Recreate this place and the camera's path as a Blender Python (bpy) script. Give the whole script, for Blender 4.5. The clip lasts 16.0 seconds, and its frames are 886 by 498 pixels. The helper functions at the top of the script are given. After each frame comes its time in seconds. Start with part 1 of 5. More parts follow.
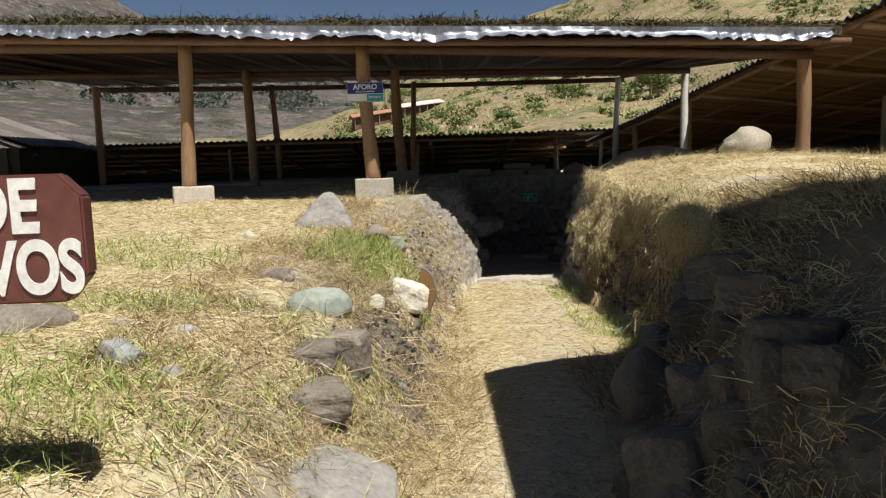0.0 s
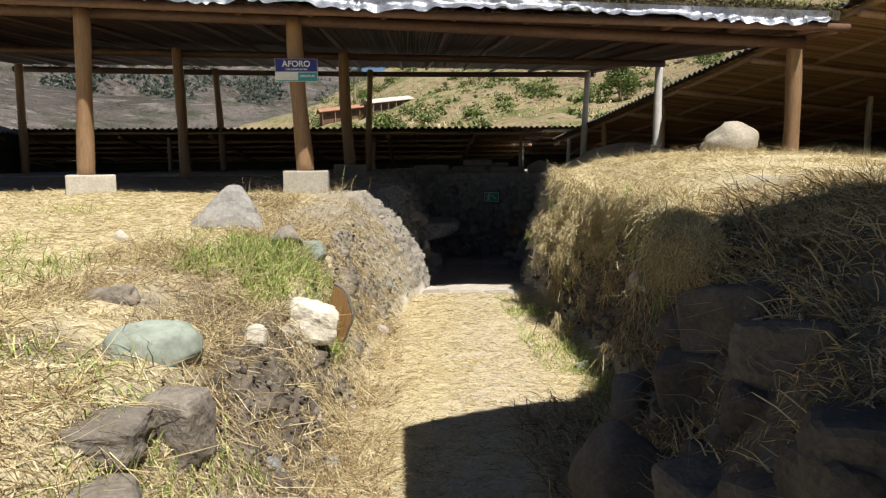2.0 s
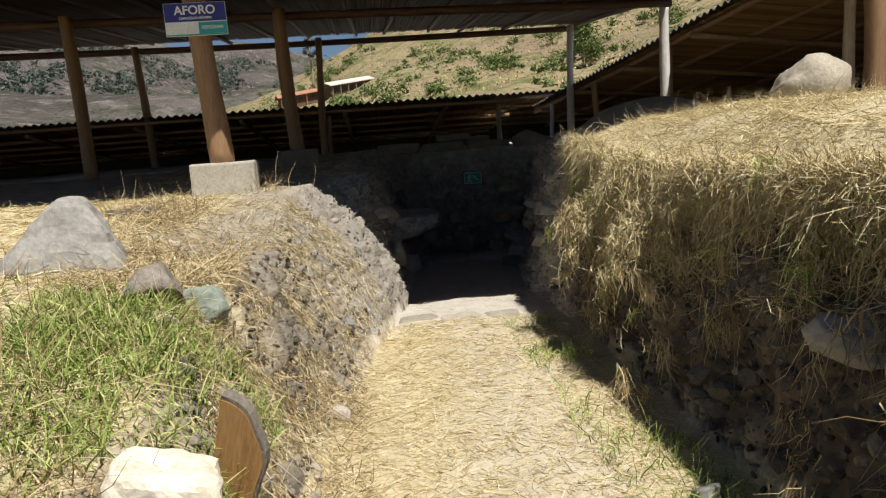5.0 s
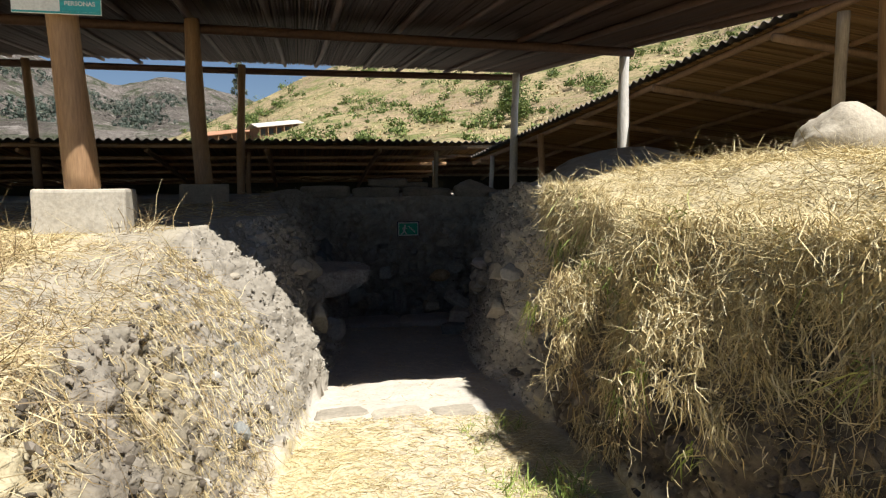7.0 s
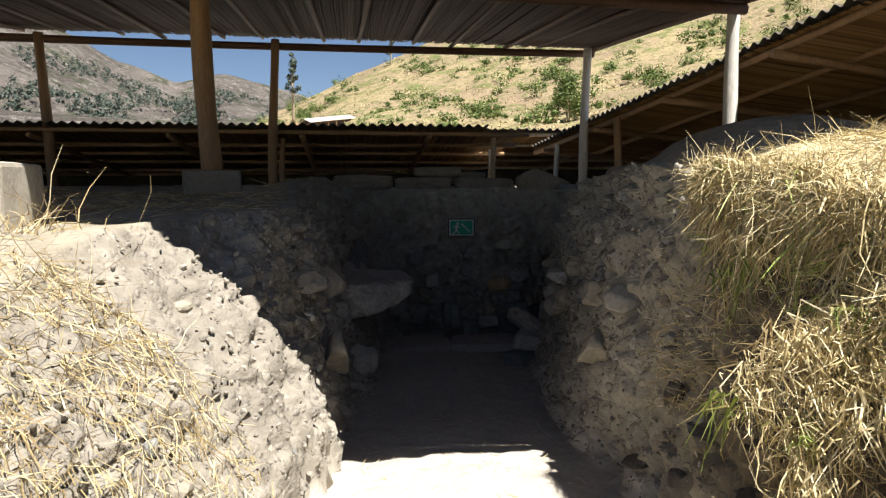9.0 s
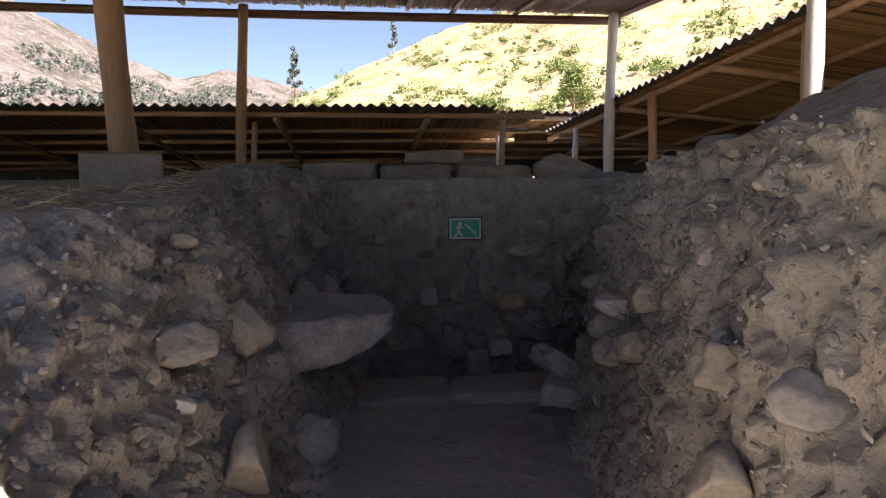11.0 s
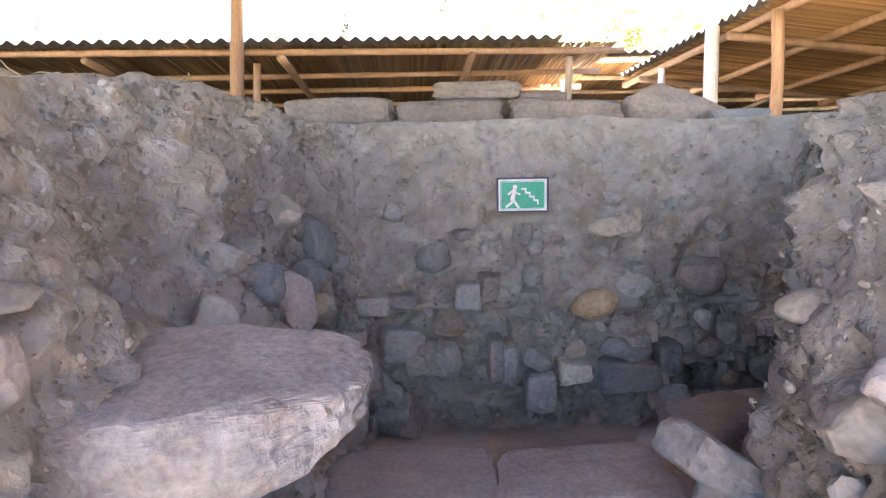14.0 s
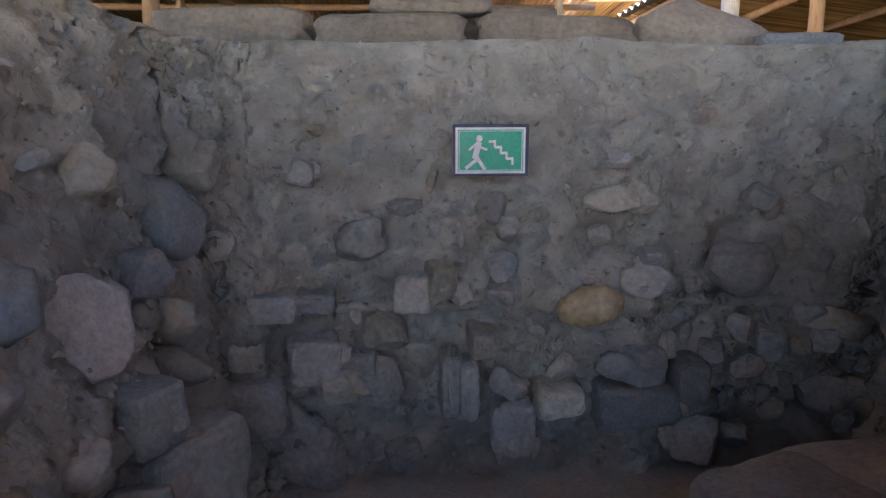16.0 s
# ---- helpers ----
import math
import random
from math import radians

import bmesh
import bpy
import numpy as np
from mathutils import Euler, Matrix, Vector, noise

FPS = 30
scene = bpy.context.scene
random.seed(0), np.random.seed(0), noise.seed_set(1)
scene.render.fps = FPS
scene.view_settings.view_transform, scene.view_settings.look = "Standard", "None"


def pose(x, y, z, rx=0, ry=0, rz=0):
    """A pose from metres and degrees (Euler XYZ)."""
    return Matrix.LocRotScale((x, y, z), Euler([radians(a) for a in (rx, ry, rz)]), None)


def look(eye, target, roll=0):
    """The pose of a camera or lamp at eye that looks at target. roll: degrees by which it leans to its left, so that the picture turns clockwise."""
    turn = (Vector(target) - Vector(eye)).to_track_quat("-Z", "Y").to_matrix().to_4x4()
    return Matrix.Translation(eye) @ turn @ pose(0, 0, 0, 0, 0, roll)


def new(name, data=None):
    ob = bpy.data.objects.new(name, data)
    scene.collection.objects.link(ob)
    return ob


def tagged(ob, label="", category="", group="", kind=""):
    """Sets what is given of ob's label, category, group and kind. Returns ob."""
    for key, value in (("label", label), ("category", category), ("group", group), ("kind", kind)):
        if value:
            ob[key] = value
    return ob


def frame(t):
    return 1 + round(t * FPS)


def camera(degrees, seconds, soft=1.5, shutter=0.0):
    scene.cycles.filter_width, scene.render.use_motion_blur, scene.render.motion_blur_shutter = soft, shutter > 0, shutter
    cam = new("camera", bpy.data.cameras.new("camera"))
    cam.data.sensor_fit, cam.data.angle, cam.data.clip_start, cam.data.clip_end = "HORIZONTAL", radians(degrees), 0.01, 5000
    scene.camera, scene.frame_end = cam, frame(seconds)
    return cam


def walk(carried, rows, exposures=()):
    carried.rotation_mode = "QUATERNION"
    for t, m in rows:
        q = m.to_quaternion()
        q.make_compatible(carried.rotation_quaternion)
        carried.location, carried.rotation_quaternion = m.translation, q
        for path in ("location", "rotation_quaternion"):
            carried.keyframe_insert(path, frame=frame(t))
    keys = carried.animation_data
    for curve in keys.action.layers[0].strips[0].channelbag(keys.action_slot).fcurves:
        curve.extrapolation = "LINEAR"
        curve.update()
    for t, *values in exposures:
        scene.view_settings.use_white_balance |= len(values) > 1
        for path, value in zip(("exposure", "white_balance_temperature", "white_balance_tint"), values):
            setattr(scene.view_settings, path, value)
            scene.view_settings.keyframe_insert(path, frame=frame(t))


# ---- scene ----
cam = camera(64.3, 16.0, 1.25)
PATH = [
    (0, (0.024, 0.1, 1.617), (0.025, 2.444, 1.34), -1.8),
    (0.5, (0.135, 0.409, 1.585), (0.309, 2.747, 1.318), -2.7),
    (1, (0.248, 0.719, 1.581), (0.229, 3.067, 1.349), -2.7),
    (1.5, (0.309, 1.067, 1.54), (0.283, 3.409, 1.256), -1.9),
    (2, (0.353, 1.397, 1.548), (0.461, 3.737, 1.263), -0.4),
    (2.5, (0.408, 1.787, 1.523), (0.465, 4.125, 1.214), -2),
    (3, (0.415, 2.156, 1.509), (0.288, 4.475, 1.091), -5.8),
    (3.5, (0.378, 2.57, 1.535), (0.23, 4.88, 1.077), -7),
    (4, (0.392, 2.949, 1.482), (0.358, 5.249, 0.953), -7),
    (4.5, (0.415, 3.391, 1.532), (0.481, 5.708, 1.086), -6.2),
    (5, (0.405, 3.827, 1.519), (0.602, 6.151, 1.161), -4.2),
    (7.5, (0.455, 5.702, 1.442), (0.927, 8.009, 1.276), -0.6),
    (8, (0.543, 6.138, 1.463), (0.847, 8.475, 1.327), -0.8),
    (8.5, (0.612, 6.641, 1.409), (0.91, 8.974, 1.209), -0.2),
    (11, (0.988, 9.11, 1.317), (1.27, 11.441, 1.089), -0.6),
    (11.5, (1.038, 9.488, 1.281), (1.244, 11.824, 1.008), -1.4),
    (12, (1.083, 9.868, 1.33), (1.291, 12.199, 1.023), -1.5),
    (12.5, (1.167, 10.246, 1.266), (1.268, 12.584, 0.959), -1.6),
    (13, (1.231, 10.596, 1.258), (1.244, 12.934, 0.935), -1.4),
    (13.5, (1.234, 11.006, 1.231), (1.274, 13.348, 0.949), -0.5),
    (14, (1.31, 11.393, 1.152), (1.414, 13.727, 0.82), -1.1),
    (14.5, (1.418, 11.742, 1.14), (1.468, 14.074, 0.776), -1.4),
    (15, (1.493, 12.101, 1.116), (1.595, 14.435, 0.775), -0.9),
    (15.5, (1.543, 12.421, 1.073), (1.784, 14.729, 0.642), -0.3),
    (16, (1.607, 12.781, 1.035), (1.763, 15.09, 0.571), -0.2),
]
EXPOSURES = [(0, 0.4, 6500, 10), (2, 0.55, 6500, 10), (5, 0.42, 6500, 10), (7.5, 1.05, 6500, 9), (8.7, 1.2, 6500, 10), (10.8, 2.2, 6700, 22), (11, 2.4, 6700, 25), (11.5, 3.1, 6700, 27), (12, 3.75, 6700, 26),
             (13, 5.15, 6900, 25), (13.5, 5.45, 6900, 25), (14.5, 6.0, 6800, 24), (15.6, 6.45, 6800, 23), (16, 4.75, 6700, 20)]
walk(cam, [(t, look(e, g, r)) for t, e, g, r in PATH], EXPOSURES)

# ---- sun and sky ----
TO_SUN = Vector((0.27, -0.43, 1.0)).normalized()
world = bpy.data.worlds.new("World")
scene.world, world.use_nodes = world, True
sky = world.node_tree.nodes.new("ShaderNodeTexSky")
sky.sky_type, sky.sun_disc, sky.altitude = "NISHITA", False, 3000
sky.sun_elevation, sky.sun_rotation = math.asin(TO_SUN.z), math.atan2(TO_SUN.x, TO_SUN.y)
world.node_tree.links.new(sky.outputs[0], world.node_tree.nodes["Background"].inputs[0])
world.node_tree.nodes["Background"].inputs[1].default_value = 0.043
sun = new("sun", bpy.data.lights.new("sun", "SUN"))
sun.data.energy, sun.data.angle, sun.data.color = 5.0, radians(0.53), (1.0, 0.965, 0.91)
sun.matrix_world = look(TO_SUN * 60, (0, 0, 0))

# ---- materials ----
def shader(name, rough=0.8, metal=0.0):
    m = bpy.data.materials.new(name)
    m.use_nodes = True
    b = m.node_tree.nodes["Principled BSDF"]
    b.inputs["Roughness"].default_value, b.inputs["Metallic"].default_value = rough, metal
    return m, m.node_tree.nodes, m.node_tree.links, b


def mix(nodes, links, fac, a, b, mode="MIX"):
    n = nodes.new("ShaderNodeMix")
    n.data_type, n.blend_type = "RGBA", mode
    for k, v in ((0, fac), (6, a), (7, b)):
        if hasattr(v, "is_output"):
            links.new(v, n.inputs[k])
        else:
            n.inputs[k].default_value = v if k == 0 else (*v, 1)
    return n.outputs[2]


def noise_out(nodes, links, scale, detail=5, stretch=None, rough=0.6):
    n = nodes.new("ShaderNodeTexNoise")
    n.inputs["Scale"].default_value, n.inputs["Detail"].default_value, n.inputs["Roughness"].default_value = scale, detail, rough
    co = nodes.new("ShaderNodeTexCoord")
    if stretch:
        mp = nodes.new("ShaderNodeMapping")
        mp.inputs["Scale"].default_value = stretch
        links.new(co.outputs["Object"], mp.inputs[0])
        links.new(mp.outputs[0], n.inputs["Vector"])
    else:
        links.new(nodes.new("ShaderNodeNewGeometry").outputs["Position"], n.inputs["Vector"])
    return n.outputs["Fac"]


def ramp(nodes, links, fac, lo, hi):
    n = nodes.new("ShaderNodeMapRange")
    n.inputs[1].default_value, n.inputs[2].default_value = lo, hi
    links.new(fac, n.inputs[0])
    return n.outputs[0]


def bump(nodes, links, bsdf, fac, strength, distance):
    n = nodes.new("ShaderNodeBump")
    n.inputs["Distance"].default_value = distance
    if hasattr(strength, "is_output"):
        links.new(strength, n.inputs["Strength"])
    else:
        n.inputs["Strength"].default_value = strength
    links.new(fac, n.inputs["Height"])
    if bsdf.inputs["Normal"].links:
        links.new(bsdf.inputs["Normal"].links[0].from_socket, n.inputs["Normal"])
    links.new(n.outputs[0], bsdf.inputs["Normal"])


def plain(name, a, b, scale=8.0, rough=0.8, relief=0.3, depth=0.01, stretch=None, vary=0.25, metal=0.0):
    """A mottled surface of two colours at two scales, each object or piece a little lighter or darker."""
    m, nodes, links, bsdf = shader(name, rough, metal)
    big, fine = noise_out(nodes, links, scale, 4, stretch), noise_out(nodes, links, scale * 7, 6, stretch)
    col = mix(nodes, links, ramp(nodes, links, big, 0.35, 0.65), a, b)
    col = mix(nodes, links, 0.4, col, mix(nodes, links, ramp(nodes, links, fine, 0.3, 0.7), [v * 0.6 for v in a], [min(1, v * 1.25) for v in b]))
    info = nodes.new("ShaderNodeObjectInfo")
    hsv = nodes.new("ShaderNodeHueSaturation")
    links.new(col, hsv.inputs["Color"])
    mr = nodes.new("ShaderNodeMapRange")
    mr.inputs[3].default_value, mr.inputs[4].default_value = 1 - vary, 1 + vary
    links.new(info.outputs["Random"], mr.inputs[0])
    links.new(mr.outputs[0], hsv.inputs["Value"])
    links.new(hsv.outputs[0], bsdf.inputs["Base Color"])
    bump(nodes, links, bsdf, fine, relief, depth)
    return m


def straw(name, a, b, c, rough=0.65):
    """Blades: each one takes its own shade between three colours."""
    m, nodes, links, bsdf = shader(name, rough)
    geo = nodes.new("ShaderNodeNewGeometry")
    r = nodes.new("ShaderNodeValToRGB")
    r.color_ramp.elements[0].color, r.color_ramp.elements[1].color = (*a, 1), (*c, 1)
    r.color_ramp.elements.new(0.55).color = (*b, 1)
    links.new(geo.outputs["Random Per Island"], r.inputs[0])
    links.new(r.outputs[0], bsdf.inputs["Base Color"])
    bsdf.inputs["Specular IOR Level"].default_value = 0.25
    return m


def ground_material():
    m, nodes, links, bsdf = shader("earth_and_straw", 0.95)
    bsdf.inputs["Specular IOR Level"].default_value = 0.15
    at = nodes.new("ShaderNodeAttribute")
    at.attribute_name = "cover"
    sep = nodes.new("ShaderNodeSeparateColor")
    links.new(at.outputs["Color"], sep.inputs[0])
    big, mid, fine, grit = (noise_out(nodes, links, s, 6) for s in (1.3, 6.0, 38.0, 120.0))
    earth = mix(nodes, links, ramp(nodes, links, big, 0.35, 0.65), (0.254, 0.23, 0.189), (0.344, 0.312, 0.258))
    earth = mix(nodes, links, ramp(nodes, links, mid, 0.42, 0.7), earth, (0.418, 0.385, 0.324))
    vor = nodes.new("ShaderNodeTexVoronoi")
    vor.inputs["Scale"].default_value = 26
    co = nodes.new("ShaderNodeTexCoord")
    links.new(co.outputs["Object"], vor.inputs["Vector"])
    pebble = ramp(nodes, links, vor.outputs["Distance"], 0.5, 0.1)
    sepv = nodes.new("ShaderNodeSeparateColor")
    links.new(vor.outputs["Color"], sepv.inputs[0])
    some = nodes.new("ShaderNodeMath")
    some.operation = "MULTIPLY"
    links.new(pebble, some.inputs[0])
    links.new(ramp(nodes, links, sepv.outputs[0], 0.66, 0.86), some.inputs[1])
    earth = mix(nodes, links, some.outputs[0], earth, mix(nodes, links, sepv.outputs[1], (0.20, 0.19, 0.172), (0.47, 0.44, 0.385)))
    earth = mix(nodes, links, ramp(nodes, links, fine, 0.42, 0.22), earth, (0.20, 0.173, 0.143))
    dry = mix(nodes, links, ramp(nodes, links, noise_out(nodes, links, 30, 6, (1.0, 2.6, 1.0)), 0.3, 0.7), (0.36, 0.295, 0.17), (0.62, 0.54, 0.36))
    dry = mix(nodes, links, ramp(nodes, links, mid, 0.55, 0.8), dry, (0.289, 0.246, 0.136))
    dust = mix(nodes, links, ramp(nodes, links, mid, 0.3, 0.7), (0.42, 0.378, 0.322), (0.52, 0.478, 0.414))
    dust = mix(nodes, links, ramp(nodes, links, fine, 0.45, 0.75), dust, (0.35, 0.312, 0.262))
    # dark soil of the left bank, and the right bank's shade as colour
    soil_and_shade = mix(nodes, links, ramp(nodes, links, mid, 0.35, 0.65), (0.085, 0.07, 0.053), (0.185, 0.153, 0.117))
    soil_and_shade = mix(nodes, links, some.outputs[0], soil_and_shade, (0.22, 0.19, 0.155))
    earth = mix(nodes, links, sep.outputs[2], earth, soil_and_shade)
    col = mix(nodes, links, sep.outputs[1], earth, dust)
    col = mix(nodes, links, sep.outputs[0], col, dry)
    links.new(col, bsdf.inputs["Base Color"])
    lumps = nodes.new("ShaderNodeTexVoronoi")
    lumps.inputs["Scale"].default_value, lumps.inputs["Detail"].default_value = 15, 1.5
    wob = nodes.new("ShaderNodeTexNoise")
    wob.inputs["Scale"].default_value = 9
    shift = nodes.new("ShaderNodeVectorMath")
    shift.operation = "MULTIPLY_ADD"
    links.new(wob.outputs["Color"], shift.inputs[0])
    shift.inputs[1].default_value = (0.09, 0.09, 0.09)
    links.new(co.outputs["Object"], shift.inputs[2])
    links.new(shift.outputs[0], lumps.inputs["Vector"])

    def on_walls(s):
        n = nodes.new("ShaderNodeMapRange")
        n.inputs[3].default_value, n.inputs[4].default_value = s, 0.15 * s
        links.new(sep.outputs[1], n.inputs[0])
        return n.outputs[0]

    bump(nodes, links, bsdf, ramp(nodes, links, lumps.outputs["Distance"], 0.75, 0.0), on_walls(0.55), 0.022)
    bump(nodes, links, bsdf, mid, on_walls(0.35), 0.04)
    bump(nodes, links, bsdf, fine, on_walls(0.7), 0.012)
    bump(nodes, links, bsdf, some.outputs[0], on_walls(0.6), 0.02)
    bump(nodes, links, bsdf, grit, 0.4, 0.004)
    return m


EARTH = ground_material()
STONE_GREY = plain("grey_stone", (0.235, 0.222, 0.196), (0.37, 0.348, 0.308), 5, 0.85, 0.5, 0.012)
STONE_TAN = plain("tan_stone", (0.29, 0.252, 0.194), (0.42, 0.372, 0.292), 5, 0.85, 0.5, 0.012)
STONE_BLUE = plain("blue_grey_stone", (0.185, 0.19, 0.178), (0.27, 0.274, 0.256), 9, 0.8, 0.4, 0.01)
STONE_GREEN = plain("green_grey_stone", (0.17, 0.20, 0.16), (0.30, 0.33, 0.27), 3, 0.75, 0.35, 0.01)
STONE_PINK = plain("pinkish_stone", (0.33, 0.285, 0.25), (0.46, 0.41, 0.365), 6, 0.85, 0.6, 0.015)
STONE_WHITE = plain("white_stone", (0.55, 0.47, 0.33), (0.74, 0.69, 0.58), 5, 0.8, 0.5, 0.012)
# STONE_DARK: the right bank's shade is put into this low stone colour
STONE_DARK = plain("dark_shade_toned_stone", (0.075, 0.063, 0.052), (0.16, 0.138, 0.115), 7, 0.9, 0.6, 0.015)
STONE_BROWN = plain("brown_weathered_stone", (0.13, 0.108, 0.085), (0.27, 0.232, 0.185), 7, 0.9, 0.6, 0.015)
STONE_RIM = plain("dusty_brown_stone", (0.17, 0.138, 0.104), (0.28, 0.236, 0.185), 5, 0.9, 0.5, 0.012)
STONE_RUST = plain("rusty_stone", (0.24, 0.13, 0.05), (0.58, 0.44, 0.26), 4, 0.6, 0.4, 0.01)
SLAB = plain("pale_speckled_stone", (0.25, 0.212, 0.185), (0.50, 0.465, 0.41), 5.5, 0.85, 0.8, 0.02)
CONCRETE = plain("rough_concrete", (0.40, 0.36, 0.29), (0.52, 0.47, 0.385), 6, 0.9, 0.4, 0.006)
# a darker, browner concrete for the third footing
CONCRETE_BROWN = plain("brown_grey_concrete", (0.25, 0.21, 0.165), (0.35, 0.30, 0.24), 6, 0.9, 0.4, 0.006)
POLE = plain("varnished_pole", (0.26, 0.145, 0.07), (0.38, 0.235, 0.125), 2.2, 0.55, 0.3, 0.006, (5, 5, 0.6))
POLE_GREY = plain("weathered_pole", (0.28, 0.205, 0.13), (0.46, 0.365, 0.245), 2.2, 0.7, 0.3, 0.006, (5, 5, 0.6))
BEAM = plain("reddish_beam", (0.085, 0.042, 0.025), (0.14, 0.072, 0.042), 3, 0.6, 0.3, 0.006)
CANE = straw("cane", (0.17, 0.094, 0.036), (0.29, 0.17, 0.072), (0.40, 0.255, 0.115))
# reddish-brown canes, kept dark so the colour also holds under-roof shade
CANE_DARK = straw("dark_cane_and_shade", (0.075, 0.044, 0.032), (0.095, 0.056, 0.04), (0.118, 0.071, 0.051))
SHEET = plain("fibre_cement_sheet", (0.14, 0.12, 0.10), (0.24, 0.21, 0.18), 3, 0.9, 0.3, 0.004)
PLASTIC = plain("silver_plastic", (0.16, 0.17, 0.21), (0.42, 0.44, 0.48), 3, 0.3, 0.5, 0.02, metal=0.5)
# pole wood lightened so that the colour itself holds the sunlight
POLE_SUNLIT = plain("sunlit_toned_pole", (0.60, 0.56, 0.50), (0.78, 0.75, 0.69), 2.2, 0.7, 0.3, 0.006, (5, 5, 0.6))
PEBBLE = straw("earth_crumbs", (0.21, 0.19, 0.158), (0.30, 0.272, 0.228), (0.41, 0.375, 0.32), 0.95)
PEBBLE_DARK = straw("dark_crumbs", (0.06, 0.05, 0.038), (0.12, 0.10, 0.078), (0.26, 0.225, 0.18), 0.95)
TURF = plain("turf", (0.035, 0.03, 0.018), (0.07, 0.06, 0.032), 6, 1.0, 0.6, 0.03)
SIGN_BROWN = plain("brown_sign_paint", (0.085, 0.025, 0.02), (0.12, 0.04, 0.03), 4, 0.45, 0.15, 0.003)
WHITE = plain("white_paint", (0.72, 0.71, 0.68), (0.82, 0.81, 0.78), 9, 0.5, 0.1, 0.001, vary=0.02)
GREEN = plain("green_sign_film", (0.0, 0.33, 0.18), (0.005, 0.40, 0.23), 9, 0.35, 0.05, 0.001, vary=0.02)
BLUE = plain("blue_sign_film", (0.018, 0.02, 0.17), (0.025, 0.03, 0.22), 9, 0.4, 0.05, 0.001, vary=0.02)
TEAL = plain("teal_sign_film", (0.03, 0.30, 0.32), (0.04, 0.36, 0.38), 9, 0.4, 0.05, 0.001, vary=0.02)
NAVY = plain("dark_sign_frame", (0.02, 0.028, 0.05), (0.035, 0.045, 0.08), 9, 0.5, 0.1, 0.001, vary=0.02)
HAY = straw("dry_straw", (0.331, 0.252, 0.113), (0.574, 0.47, 0.252), (0.713, 0.626, 0.409))
HAY_BROWN = straw("brown_dry_grass", (0.153, 0.104, 0.054), (0.396, 0.297, 0.149), (0.666, 0.558, 0.333))
GRASS = straw("green_grass", (0.12, 0.18, 0.03), (0.30, 0.37, 0.09), (0.54, 0.54, 0.22))
ROOF_GRASS = straw("roof_grass", (0.03, 0.024, 0.012), (0.085, 0.07, 0.03), (0.17, 0.14, 0.065))
LEAF = straw("bush_leaves", (0.04, 0.065, 0.018), (0.10, 0.145, 0.035), (0.22, 0.26, 0.08))
LEAF_GREY = straw("eucalyptus_leaves", (0.035, 0.05, 0.04), (0.07, 0.09, 0.07), (0.12, 0.14, 0.11))


def slope_material(name, scale, colours, depth):
    """Rough open slopes: four ground colours in patches of uneven size, with gullies."""
    m, nodes, links, bsdf = shader(name, 1.0)
    bsdf.inputs["Specular IOR Level"].default_value = 0.05
    big, mid, small, fine = (noise_out(nodes, links, scale * k, 6, None, 0.68) for k in (1, 3.3, 11, 38))
    col = mix(nodes, links, ramp(nodes, links, big, 0.4, 0.6), colours[0], colours[1])
    col = mix(nodes, links, ramp(nodes, links, mid, 0.5, 0.62), col, colours[2])
    col = mix(nodes, links, ramp(nodes, links, small, 0.53, 0.66), col, colours[3])
    col = mix(nodes, links, ramp(nodes, links, fine, 0.5, 0.72), col, [0.45 * c for c in colours[3]])
    links.new(col, bsdf.inputs["Base Color"])
    bump(nodes, links, bsdf, mid, 0.8, depth)
    bump(nodes, links, bsdf, small, 0.7, depth * 0.3)
    bump(nodes, links, bsdf, fine, 0.5, depth * 0.08)
    return m


HILL = slope_material("dry_hillside", 0.05, ((0.33, 0.265, 0.15), (0.265, 0.20, 0.13), (0.155, 0.165, 0.065), (0.10, 0.108, 0.045)), 1.2)
MOUNTAIN = slope_material("far_mountain", 0.008, ((0.20, 0.175, 0.155), (0.105, 0.092, 0.08), (0.07, 0.08, 0.048), (0.29, 0.26, 0.235)), 40.0)
HOUSE = plain("adobe_wall", (0.12, 0.06, 0.038), (0.19, 0.105, 0.065), 0.8, 0.95, 0.2, 0.02)
TILE = plain("clay_roof", (0.32, 0.15, 0.085), (0.42, 0.22, 0.13), 1.0, 0.9, 0.2, 0.02)
DARK = plain("dark_window", (0.02, 0.02, 0.02), (0.04, 0.035, 0.03), 2, 0.3, 0.0, 0.01)


# ---- the lie of the land: cross-sections of the cutting at stations along the walk ----
ST_Y = (-8.0, 0.0, 2.0, 3.2, 4.2, 5.2, 6.0, 7.0, 8.5, 9.5, 10.0, 10.5, 11.2, 12.0, 13.0, 13.7, 14.1, 14.4, 14.6, 15.75)
LEFT_RIM_X = (-1.7, -1.5, -1.25, -1.0, -0.72, -0.5, -0.4, -0.6, -0.32, -0.38, -0.3, -0.16, 0.08, 0.32, 0.22, 0.14, 0.2, 0.3, 0.36, 0.62)
LEFT_RIM_Z = (0.7, 0.7, 0.72, 0.76, 0.74, 0.68, 0.72, 0.94, 0.92, 1.1, 1.18, 1.2, 1.22, 1.23, 1.3, 1.4, 1.44, 1.46, 1.46, 1.36)
LEFT_FOOT = (-0.8, -0.55, -0.35, -0.15, -0.02, 0.0, 0.05, 0.1, 0.22, 0.4, 0.48, 0.53, 0.6, 0.72, 0.86, 0.9, 0.92, 0.94, 0.95, 0.98)
FLOOR_Z = (0.1, 0.08, 0.07, 0.06, 0.06, 0.05, 0.05, 0.04, 0.03, 0.01, -0.03, -0.07, -0.15, -0.2, -0.23, -0.25, -0.28, -0.32, -0.68, -0.78)
